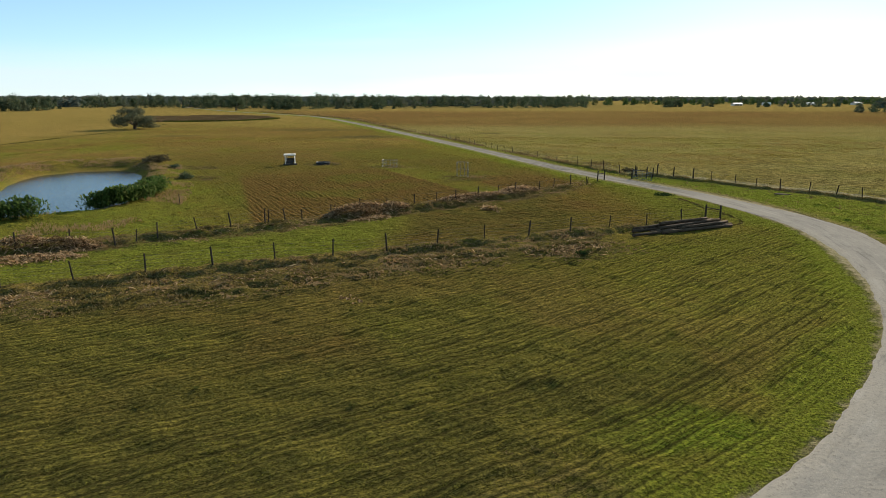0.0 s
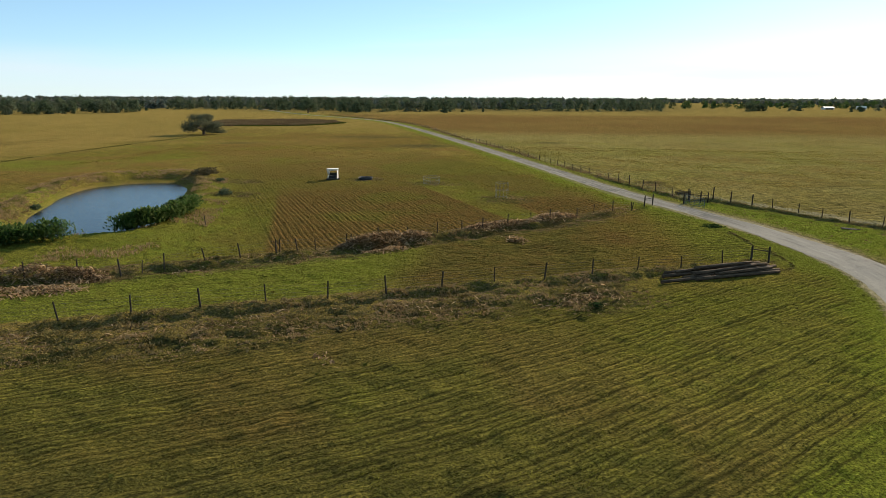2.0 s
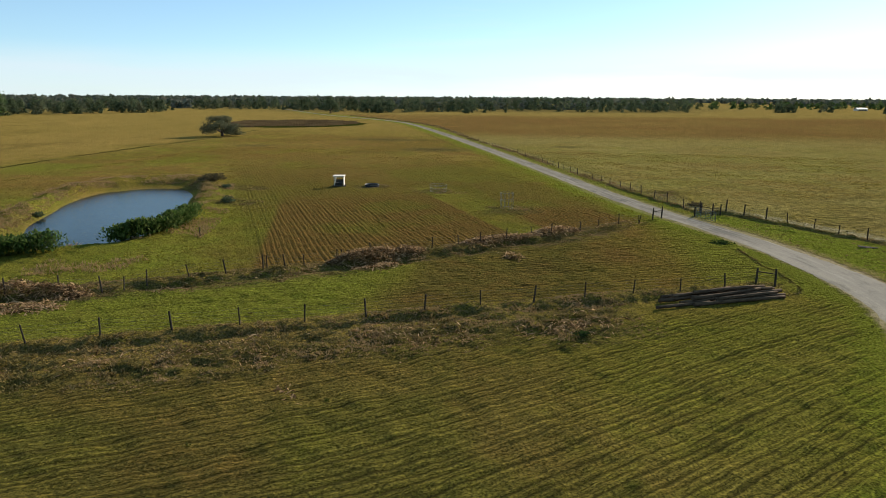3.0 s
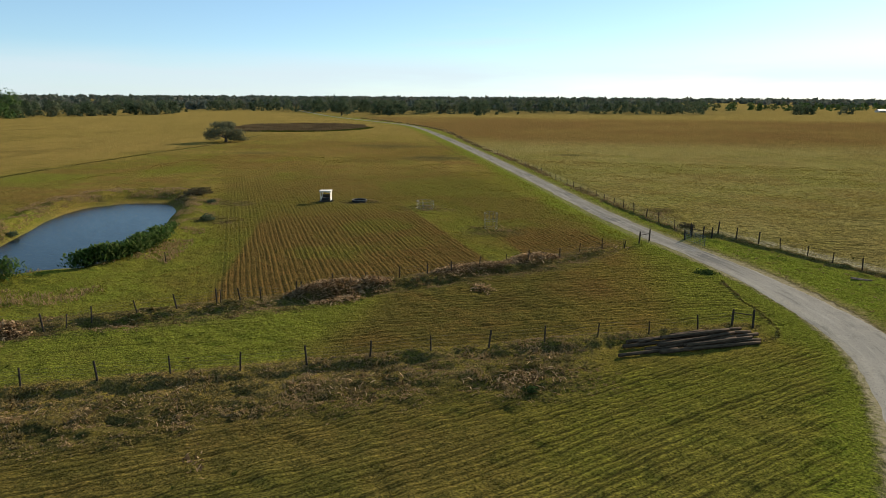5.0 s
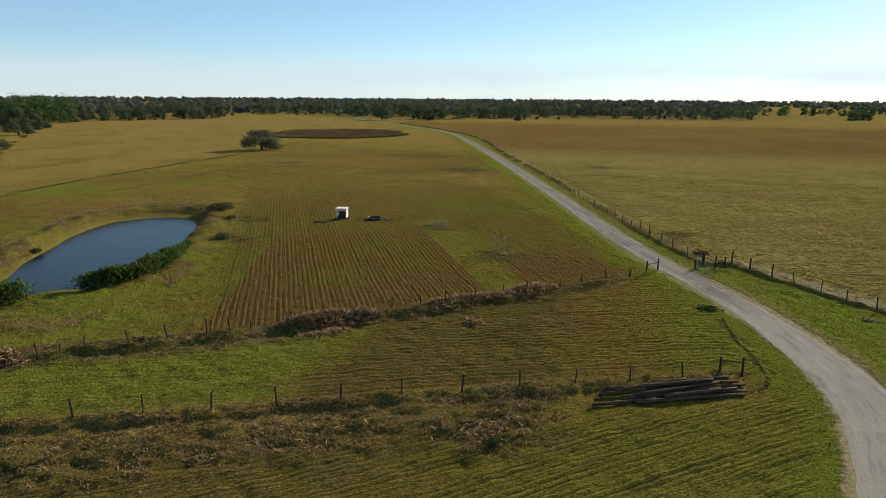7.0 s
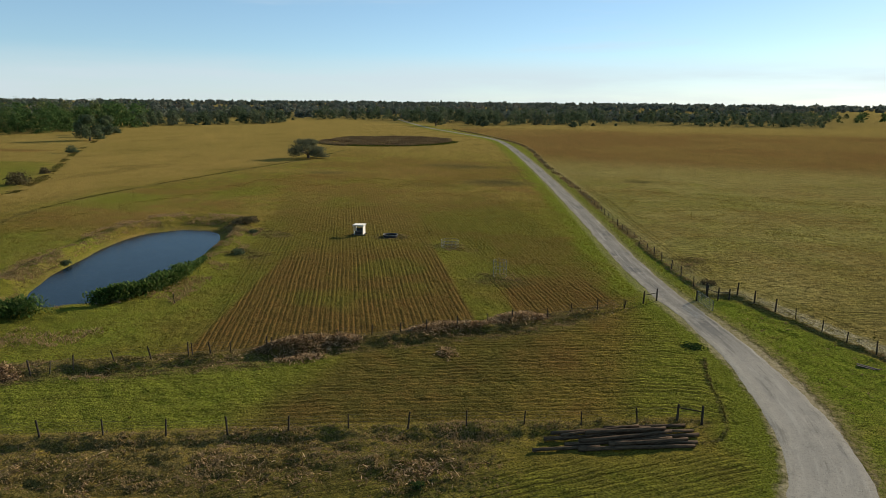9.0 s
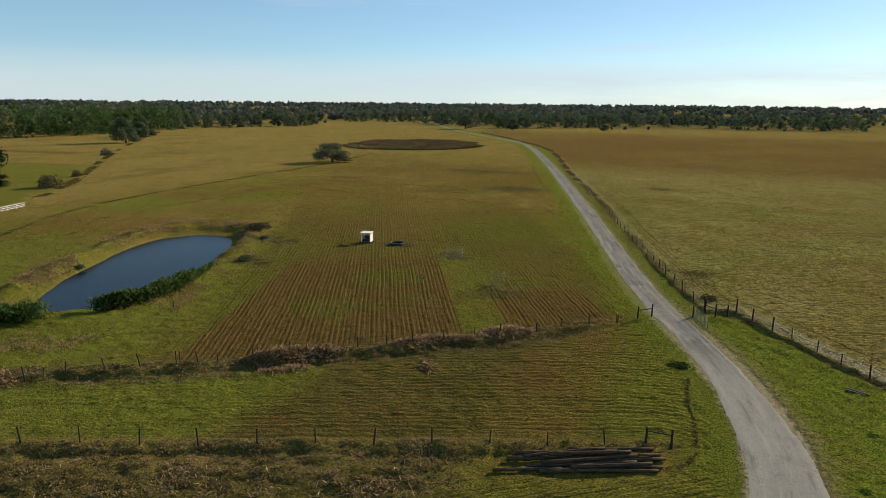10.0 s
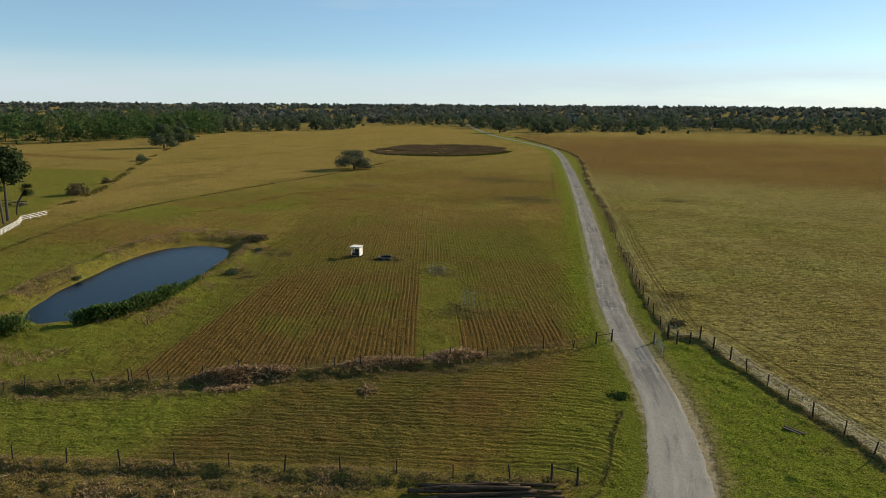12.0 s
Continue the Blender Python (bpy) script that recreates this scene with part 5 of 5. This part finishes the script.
def leaves_mesh(centres, size, seed, material, facing=None, tone=0.5):
    """Leaf sprays: a folded pair of triangles at each centre, turned at random or roughly facing outwards."""
    r = np.random.default_rng(seed + 500)
    n = len(centres)
    s = np.broadcast_to(size, n)[:, None] * r.uniform(0.6, 1.3, (n, 1))
    a = r.normal(0, 1, (n, 3))
    if facing is not None:
        a = np.cross(facing + r.normal(0, 0.35, (n, 3)), a)
    a /= np.linalg.norm(a, axis=1)[:, None]
    b = np.cross(a, r.normal(0, 1, (n, 3)) if facing is None else facing + r.normal(0, 0.3, (n, 3)))
    b /= np.linalg.norm(b, axis=1)[:, None]
    nn = np.cross(a, b)
    v = np.stack([centres - a * s * 0.6, centres + b * s * 0.45 + nn * s * 0.15, centres + a * s * 0.6, centres - b * s * 0.45 + nn * s * 0.15], 1).reshape(-1, 3)
    k = np.arange(n)[:, None] * 4
    return mesh_np("leaves", v, np.concatenate([k + [0, 1, 2], k + [0, 2, 3]]), material, dict(tone=np.repeat(np.broadcast_to(tone, n), 4)))


low_bush(28.5, 81.2, 2.6, 0.35, CANNA_BUSH, "low dark green weeds beside the road", 51, 260, 0.18)
low_bush(-52.8, 117.6, 5.2, 1.3, BARE, "brown leafless shrub by the pond", 52, 900, 0.26)
low_bush(-47.5, 112.5, 2.2, 0.7, OAK, "small dark shrub by the pond", 53, 300, 0.2)
low_bush(-39.6, 97.6, 2.2, 1.1, OAK, "small dark shrub by the pond", 54, 360, 0.22)
low_bush(-41.8, 91.4, 1.8, 0.6, BARE, "low brown shrub on the pond shore", 55, 260, 0.18)
low_bush(-61.0, 84.2, 1.6, 0.7, OAK, "small dark shrub on the pond bank", 56, 260, 0.2)
low_bush(11.1, 48.8, 1.1, 0.3, CANNA_BUSH, "small dark weed in the mown field", 57, 160, 0.13)
low_bush(31.0, 105.8, 2.6, 0.5, BARE, "low dark brown brush on a dirt mound", 58, 300, 0.2)
low_bush(-149.7, 144.1, 7.5, 4.2, BARE, "grey brown leafless shrub by the field fence", 59, 900, 0.4)
low_bush(-167.0, 166.4, 3.5, 2.4, BARE, "grey leafless shrub by the field fence", 60, 420, 0.35)
low_bush(-229.4, 230.2, 5.5, 3.6, OAK, "round green shrub by the field fence", 61, 600, 0.4)


def stake(x, y):
    ob = part("stake", THIN_POSTS[0], POST, None)
    ob.matrix_basis = pose(x, y, float(ground_z(x, y)[0]), 3, -2, 30)
    tagged(ob, "single weathered wooden stake in the grass", "stake")


stake(-31.0, 73.9)


# ---- trees ----
def crown_points(lobes, count, r, shell=0.45):
    """Points in the outer part of several ragged lobes (x, y, z, radius, flatness)."""
    w = np.array([l[3] ** 2 for l in lobes])
    pick = r.choice(len(lobes), count, p=w / w.sum())
    l = np.array(lobes)[pick]
    p = r.normal(0, 1, (count, 3))
    p /= np.linalg.norm(p, axis=1)[:, None]
    p *= (r.random(count) ** shell)[:, None]
    return l[:, :3] + p * l[:, 3:4] * np.c_[np.ones(count), np.ones(count), l[:, 4]], p


def oak(x, y, tall, wide, seed, label, material=OAK, count=2600, name="oak_tree", leaf=0.5, low=0.24):
    """A spreading oak: short tapered trunk, forking limbs, ragged low crown."""
    r = np.random.default_rng(seed)
    base = thing(name, (x, y, float(ground_z(x, y)[0])), label, "tree", "field trees")
    bm = bmesh.new()
    tr = 0.035 * wide * 0.8
    tube(bm, (0, 0, -0.2), (0.1, 0, tall * 0.2), tr * 1.3, tr, 9)
    part("trunk", bm, BARK, base)
    lobes = []
    n = 9
    for i in range(n):
        a = 2 * math.pi * i / n + r.uniform(-0.3, 0.3)
        reach = wide * (0.24 + 0.14 * r.random())
        z = tall * r.uniform(low, 0.56)
        bm = bmesh.new()
        mid = Vector((reach * 0.5 * math.cos(a), reach * 0.5 * math.sin(a), tall * 0.36))
        tube(bm, (0.1, 0, tall * 0.16), mid, tr * 0.6, tr * 0.4, 6)
        tube(bm, mid, (reach * math.cos(a), reach * math.sin(a), z), tr * 0.4, tr * 0.12, 6)
        part("limb", bm, BARK, base)
        lobes.append((reach * math.cos(a), reach * math.sin(a), z, wide * r.uniform(0.15, 0.21), tall / wide * r.uniform(1.2, 1.6)))
    lobes += [(wide * 0.1 * r.normal(), wide * 0.1 * r.normal(), tall * 0.78, wide * 0.2, tall / wide) for _ in range(3)]
    c, face = crown_points(lobes, count, r)
    c[:, 2] = np.clip(c[:, 2], tall * 0.08, tall)
    part("crown", leaves_mesh(c, leaf, seed, material, face + np.array([0, 0, 0.2])), material, base)
    return base


def palm(x, y, tall, lean, seed):
    """A cabbage palm: thin curved trunk and a round head of fan leaves."""
    r = np.random.default_rng(seed)
    base = thing("palm_tree", (x, y, float(ground_z(x, y)[0])), "tall thin cabbage palm with a round dark head", "tree", "palm trees")
    bm = bmesh.new()
    pts = [Vector((lean[0] * t * t, lean[1] * t * t, tall * t - 0.2 * (1 - t))) for t in np.linspace(0, 1, 7)]
    for a, b in zip(pts, pts[1:]):
        tube(bm, a, b, 0.24, 0.22, 8)
    part("trunk", bm, BARK, base)
    v, f = [], []
    for i in range(46):
        az, el = r.uniform(0, 2 * math.pi), r.uniform(-0.9, 1.3)
        d = Vector((math.cos(az) * math.cos(el), math.sin(az) * math.cos(el), math.sin(el)))
        sd = Vector((-math.sin(az), math.cos(az), 0))
        root, tip = pts[-1] + d * 0.3, pts[-1] + d * r.uniform(1.9, 2.6) - Vector((0, 0, 0.35))
        for k in range(7):
            w = (k - 3) / 3
            e = tip + sd * w * 1.0 - d * abs(w) * 0.5 - Vector((0, 0, 0.25 * abs(w)))
            m = root.lerp(e, 0.6)
            n = len(v)
            v += [tuple(root), tuple(m + sd * 0.1), tuple(e), tuple(m - sd * 0.1)]
            f += [(n, n + 1, n + 2), (n, n + 2, n + 3)]
    part("fronds", mesh_np("fronds", v, f, PALM, dict(tone=np.full(len(v), 0.5))), PALM, base)


oak(-120.0, 251.0, 8.6, 18.5, 71, "spreading grey-green live oak alone in the pasture", GREY_OAK, 4600, leaf=0.48, low=0.03)
oak(-293, 297, 15.5, 18, 72, "large dark live oak at the field corner", OAK, 3800, leaf=0.75, low=0.1)
oak(-318, 330, 12, 13, 76, "dark live oak along the field fence", OAK, 2200, leaf=0.75, low=0.1)
oak(-336, 352, 13, 14, 77, "dark live oak along the field fence", OAK, 2200, leaf=0.75, low=0.1)
oak(-146, 606, 11, 13, 78, "round dark oak beside the far road", OAK, 1800, leaf=0.9, low=0.12)
oak(-192, 602, 14, 20, 79, "round dark oak beside the far road", OAK, 1800, leaf=0.9, low=0.12)
oak(-66, 640, 6, 9, 80, "small dark oak in the far pasture", OAK, 900, leaf=0.8, low=0.12)
palm(-119.6, 105.6, 9.0, (-0.6, -0.2), 73)
palm(-129.9, 114.6, 6.6, (3.0, 1.5), 74)


def tall_tree(x, y, tall, wide, seed, label):
    """A tall evergreen: long bare trunk under a narrow ragged crown."""
    r = np.random.default_rng(seed)
    base = thing("evergreen_tree", (x, y, float(ground_z(x, y)[0])), label, "tree", "field trees")
    bm = bmesh.new()
    tube(bm, (0, 0, -0.2), (0.3, 0.2, tall * 0.45), 0.36, 0.26, 9)
    tube(bm, (0.3, 0.2, tall * 0.45), (0.2, 0.1, tall * 0.9), 0.26, 0.08, 8)
    part("trunk", bm, BARK, base)
    lobes = []
    for i in range(11):
        a, z = 2.4 * i, tall * (0.58 + 0.33 * i / 10)
        reach = wide * 0.3 * (1.05 - 0.5 * i / 10)
        bm = bmesh.new()
        tube(bm, (0.25, 0.15, z - 1.2), (reach * math.cos(a), reach * math.sin(a), z), 0.1, 0.03, 6)
        part("limb", bm, BARK, base)
        lobes.append((reach * math.cos(a), reach * math.sin(a), z, wide * r.uniform(0.2, 0.28), 0.8))
    c, face = crown_points(lobes, 4600, r)
    part("crown", leaves_mesh(c, 0.6, seed, EVERGREEN, face + np.array([0, 0, 0.2])), EVERGREEN, base)


tall_tree(-123.0, 108.5, 18.5, 12.5, 75, "tall dark evergreen tree among the palms")


# ---- white paddock fence and scrap by the palms ----
def board_fence(spots):
    base = thing("board_fence", (*spots[0], 0), "white painted three-board paddock fence", "fence")
    o = Vector((*spots[0], 0))
    for a, b in zip(spots, spots[1:]):
        a, b = Vector((*a, 0)), Vector((*b, 0))
        n = max(1, round((b - a).length / 2.4))
        for i in range(n):
            p, q = a.lerp(b, i / n) - o, a.lerp(b, (i + 1) / n) - o
            bm = bmesh.new()
            box(bm, p + Vector((0, 0, 0.65)), (0.13, 0.13, 1.35), 0.01)
            part("post", bm, WHITE, base)
            for z in (0.4, 0.8, 1.2):
                bm = bmesh.new()
                tube(bm, p + Vector((0, 0, z)), q + Vector((0, 0, z)), 0.07, sides=4)
                part("board", bm, WHITE, base)


board_fence([(-84, 78), (-98, 90), (-106.9, 98.1), (-114.9, 106.4), (-119.5, 109.6), (-121.8, 117.4)])


def scrap_stack():
    r = random.Random(5)
    base = thing("scrap_stack", (-145.5, 123.2, 0), "stack of grey weathered scrap boards in the grass", "scrap")
    for i in range(14):
        bm = bmesh.new()
        box(bm, (0, 0, 0), (r.uniform(2, 4.5), r.uniform(0.2, 0.6), 0.12), 0.01)
        ob = part("board", bm, BOARD, base)
        ob.matrix_basis = pose(r.uniform(-3, 3), r.uniform(-1.2, 1.2), 0.1 + 0.09 * i, r.uniform(-6, 6), r.uniform(-6, 6), r.uniform(-25, 25))


scrap_stack()


# ---- marsh, hedges, far woods ----
def build_marsh():
    r = np.random.default_rng(17)
    t, q = r.uniform(0, 2 * np.pi, 9000), np.sqrt(r.random(9000))
    q = q * (0.82 + 0.3 * vnoise(np.cos(t) * 3 + 9, np.sin(t) * 3 + 9, 1.0, 8))
    x = -137 + q * 41 * np.cos(t)
    y = 369 + q * 44 * np.sin(t)
    k = (fbm(x, y, 11, 7) > 0.42) | (q > 0.85)
    x, y = x[k], y[k]
    grass("marsh_reeds", "oval stand of low dark brown marsh reeds", x, y, 0.7 + 1.0 * fbm(x, y, 14, 3), 0.4, 4, 1.3, 0.5, np.clip(fbm(x, y, 9, 5) * 1.4 - 0.3, 0, 1), REED, 19, "reeds")
    # Dark blades along the near side stand in for its shaded edge.
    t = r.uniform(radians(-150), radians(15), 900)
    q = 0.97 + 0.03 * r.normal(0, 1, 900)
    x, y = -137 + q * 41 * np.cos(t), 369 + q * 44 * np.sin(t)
    grass("marsh_edge_shade", "dark sedge blades standing in for shade on the near marsh edge", x, y, 0.7, 0.3, 5, 1.2, 0.4, 0.0, WEED, 20, "reeds")


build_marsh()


def wood_mesh(spots, tall, leaf_count, leaf, seed, flat=0.5, lobes=8):
    """Many trees in one mesh: each crown is a heap of rounded boughs covered with leaf sprays, dense inside."""
    r = np.random.default_rng(seed)
    n = len(spots)
    tall = np.broadcast_to(tall, n) * r.uniform(0.62, 1.15, n)
    rad = tall * r.uniform(0.4, flat + 0.14, n)
    # boughs: the first few low and wide, the rest stacked towards the top
    a, up = r.uniform(0, 2 * np.pi, (n, lobes)), np.linspace(0.0, 1.0, lobes)[None] + r.uniform(-0.08, 0.08, (n, lobes))
    reach = rad[:, None] * (0.72 - 0.6 * np.clip(up, 0, 1) ** 1.5) * r.uniform(0.7, 1.1, (n, lobes))
    size = rad[:, None] * r.uniform(0.4, 0.62, (n, lobes))
    mid = np.stack([spots[:, :1] + reach * np.cos(a), spots[:, 1:2] + reach * np.sin(a), tall[:, None] * (0.07 + 0.67 * up)], 2)
    k = np.repeat(np.arange(n), leaf_count)
    b = r.integers(0, lobes, len(k))
    p = r.normal(0, 1, (len(k), 3))
    p /= np.linalg.norm(p, axis=1)[:, None]
    p[:, 2] = np.where(p[:, 2] < -0.5, -p[:, 2], p[:, 2])
    inner = r.random(len(k)) < 0.14
    shell = np.where(inner, 0.45, r.uniform(0.86, 1.08, len(k)))
    c = mid[k, b] + p * (shell * size[k, b])[:, None] * np.array([1, 1, 0.8])
    c[:, 2] = np.maximum(c[:, 2], 0.4)
    return c, np.broadcast_to(leaf, n)[k] * np.where(inner, 2.6, 1.0), p + np.array([0, 0, 0.15]), np.clip(r.normal(0.5, 0.3, n), 0, 1)[k]


def woods(name, label, line, depth, gap, tall, count, leaf, material, seed, rows=4, keep=0.85):
    r = np.random.default_rng(seed)
    line = np.array(line, float)
    seg = np.linalg.norm(np.diff(line, axis=0), axis=1)
    s = np.concatenate([[0], np.cumsum(seg)])
    t = np.arange(0, s[-1], gap)
    px, py = np.interp(t, s, line[:, 0]), np.interp(t, s, line[:, 1])
    away = np.c_[px, py] / np.hypot(px, py)[:, None]
    out = []
    for i in range(rows):
        d = depth * (i / max(1, rows - 1)) ** 1.4
        out.append(np.c_[px, py] + away * d + r.normal(0, gap * 0.45, (len(t), 2)))
    spots = np.concatenate(out)
    spots = spots[(r.random(len(spots)) < keep) & (fbm(spots[:, 0], spots[:, 1], 45, 63) > 0.5 - 0.4 * keep)]
    c, size, face, tone = wood_mesh(spots, tall, count, leaf, seed)
    tagged(new(name, leaves_mesh(c, size, seed, material, face, tone)), label, "trees", "far woods", "stuff")


woods("woods", "dense dark green pine and oak wood", [(-900, -60), (-640, 50), (-462, 205), (-408, 266), (-390, 300), (-386, 336), (-400, 410), (-407, 438)], 220, 10.5, 21, 560, 0.84, PINE, 81, 5, 0.98)
woods("woods", "dark oak wood along the pasture edge", [(-418, 447), (-402, 502), (-362, 548), (-348, 580)], 100, 10, 14, 460, 0.76, OAK, 82, 4, 0.9)
woods("woods", "dark oak wood along the pasture edge", [(-520, 705), (-480, 700), (-448, 705)], 160, 11, 15, 260, 0.95, OAK, 83, 4, 0.8)
woods("woods", "dark oak wood along the pasture edge", [(-392, 715), (-345, 745), (-300, 745), (-244, 700)], 160, 11, 15, 260, 0.95, OAK, 90, 4, 0.72)
woods("woods", "dark oak wood behind the fields", [(-244, 690), (-190, 660), (-156, 632), (-125, 660), (-95, 705), (-47, 758), (8, 767), (60, 745), (109, 752), (175, 775)], 300, 11.5, 15.5, 260, 1.0, OAK, 84, 6, 0.78)
woods("woods", "distant dark wood beyond the fields", [(175, 980), (300, 1010), (450, 1080), (640, 1120), (900, 1150), (1300, 1000)], 260, 16, 12, 80, 1.7, PINE, 85, 4, 0.75)
woods("tree_row", "scattered dark trees between far fields", [(270, 800), (300, 815)], 25, 9, 13, 260, 0.85, OAK, 86, 3)
woods("tree_row", "scattered dark trees between far fields", [(335, 835), (352, 838)], 12, 9, 12, 260, 0.85, OAK, 87, 2)
woods("tree_row", "scattered dark trees between far fields", [(385, 800), (470, 830), (540, 880)], 60, 15, 10, 200, 0.85, OAK, 88, 3, 0.7)
woods("tree_row", "scattered dark trees between far fields", [(345, 535), (420, 560)], 16, 9, 9, 260, 0.75, OAK, 89, 2)
woods("tree_row", "low dark bushes along a far field ditch", [(-80, 676), (-56, 678), (-30, 690)], 6, 7, 4, 120, 0.7, OAK, 93, 1, 0.8)


def far_canopy():
    """Flat wooded country out to the horizon."""
    r = np.random.default_rng(91)
    d = 880 + 3800 * r.random(6000) ** 1.5
    a = r.uniform(radians(-78), radians(60), 6000)
    x, y = d * np.sin(a), d * np.cos(a)
    k = (fbm(x, y, 420, 93) > 0.3 + 0.1 * (d < 1400)) & ~((x > 150) & (d < 1500) & (fbm(x, y, 160, 95) < 0.6))
    spots = np.c_[x, y][k]
    dd = d[k]
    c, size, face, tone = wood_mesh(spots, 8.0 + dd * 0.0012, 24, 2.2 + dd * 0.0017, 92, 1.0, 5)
    tagged(new("woodland", leaves_mesh(c, size, 92, HAZE_FAR, face, tone)), "distant grey green woodland reaching the horizon, leaf colour lightened for haze", "trees", "far woods", "stuff")


far_canopy()


def roadside_weeds():
    r = np.random.default_rng(23)
    line = ROADSIDE_FENCE
    t = r.uniform(1, len(line) - 1.001, 5200)
    i, a = t.astype(int), (t % 1)[:, None]
    p = line[i] * (1 - a) + line[i + 1] * a + r.normal(0, 0.55, (5200, 2)) + np.array([0.4, 0.1])
    k = fbm(p[:, 0], p[:, 1], 8, 25) > 0.45
    x, y = p[k, 0], p[k, 1]
    grass("roadside_weeds", "ragged dark weeds along the road fence", x, y, 0.16 + 0.001 * np.clip(y - 120, 0, 300) + 0.25 * fbm(x, y, 6, 27) ** 2, 0.12, 5, 0.35, 0.8, np.clip(fbm(x, y, 7, 29) - 0.15, 0, 1), SCRUB, 24, "weeds")


roadside_weeds()


def barn(x, y, long, wide, tall, turn, roof_mat, label):
    base = thing("barn", (x, y, 0), label, "barn", "far farm buildings", turn=turn)
    bm = bmesh.new()
    box(bm, (0, 0, tall / 2), (long, wide, tall), 0.05)
    part("wall", bm, WHITE, base)
    bm = bmesh.new()
    rise = wide * 0.22
    pts = [(-wide / 2 - 0.5, tall - 0.1), (0, tall + rise), (wide / 2 + 0.5, tall - 0.1), (0, tall + rise - 0.3)]
    ends = [[bm.verts.new((sx * (long / 2 + 0.4), y2, z2)) for y2, z2 in pts] for sx in (-1, 1)]
    for i in range(4):
        j = (i + 1) % 4
        bm.faces.new((ends[0][i], ends[0][j], ends[1][j], ends[1][i]))
    bm.faces.new(ends[0])
    bm.faces.new(ends[1][::-1])
    part("roof", bm, roof_mat, base)
    for i in range(3):
        bm = bmesh.new()
        box(bm, (long * (i - 1) * 0.28, -wide / 2 - 0.03, tall * 0.4), (3.2, 0.12, tall * 0.8), 0.02)
        part("door", bm, BOARD, base)


barn(445, 985, 15, 8, 2.6, 0.2, ROOFTIN, "long low white farm building with a pale roof")
barn(497, 1000, 12, 8, 3.2, -0.3, ROOFTIN, "small white farm building with a pale roof")
barn(600, 1070, 20, 9, 3.0, 0.1, ROOFTIN, "long low white farm building with a pale roof")
barn(680, 1070, 16, 9, 3.4, 0.4, ROOFTIN, "white farm building with a pale roof")
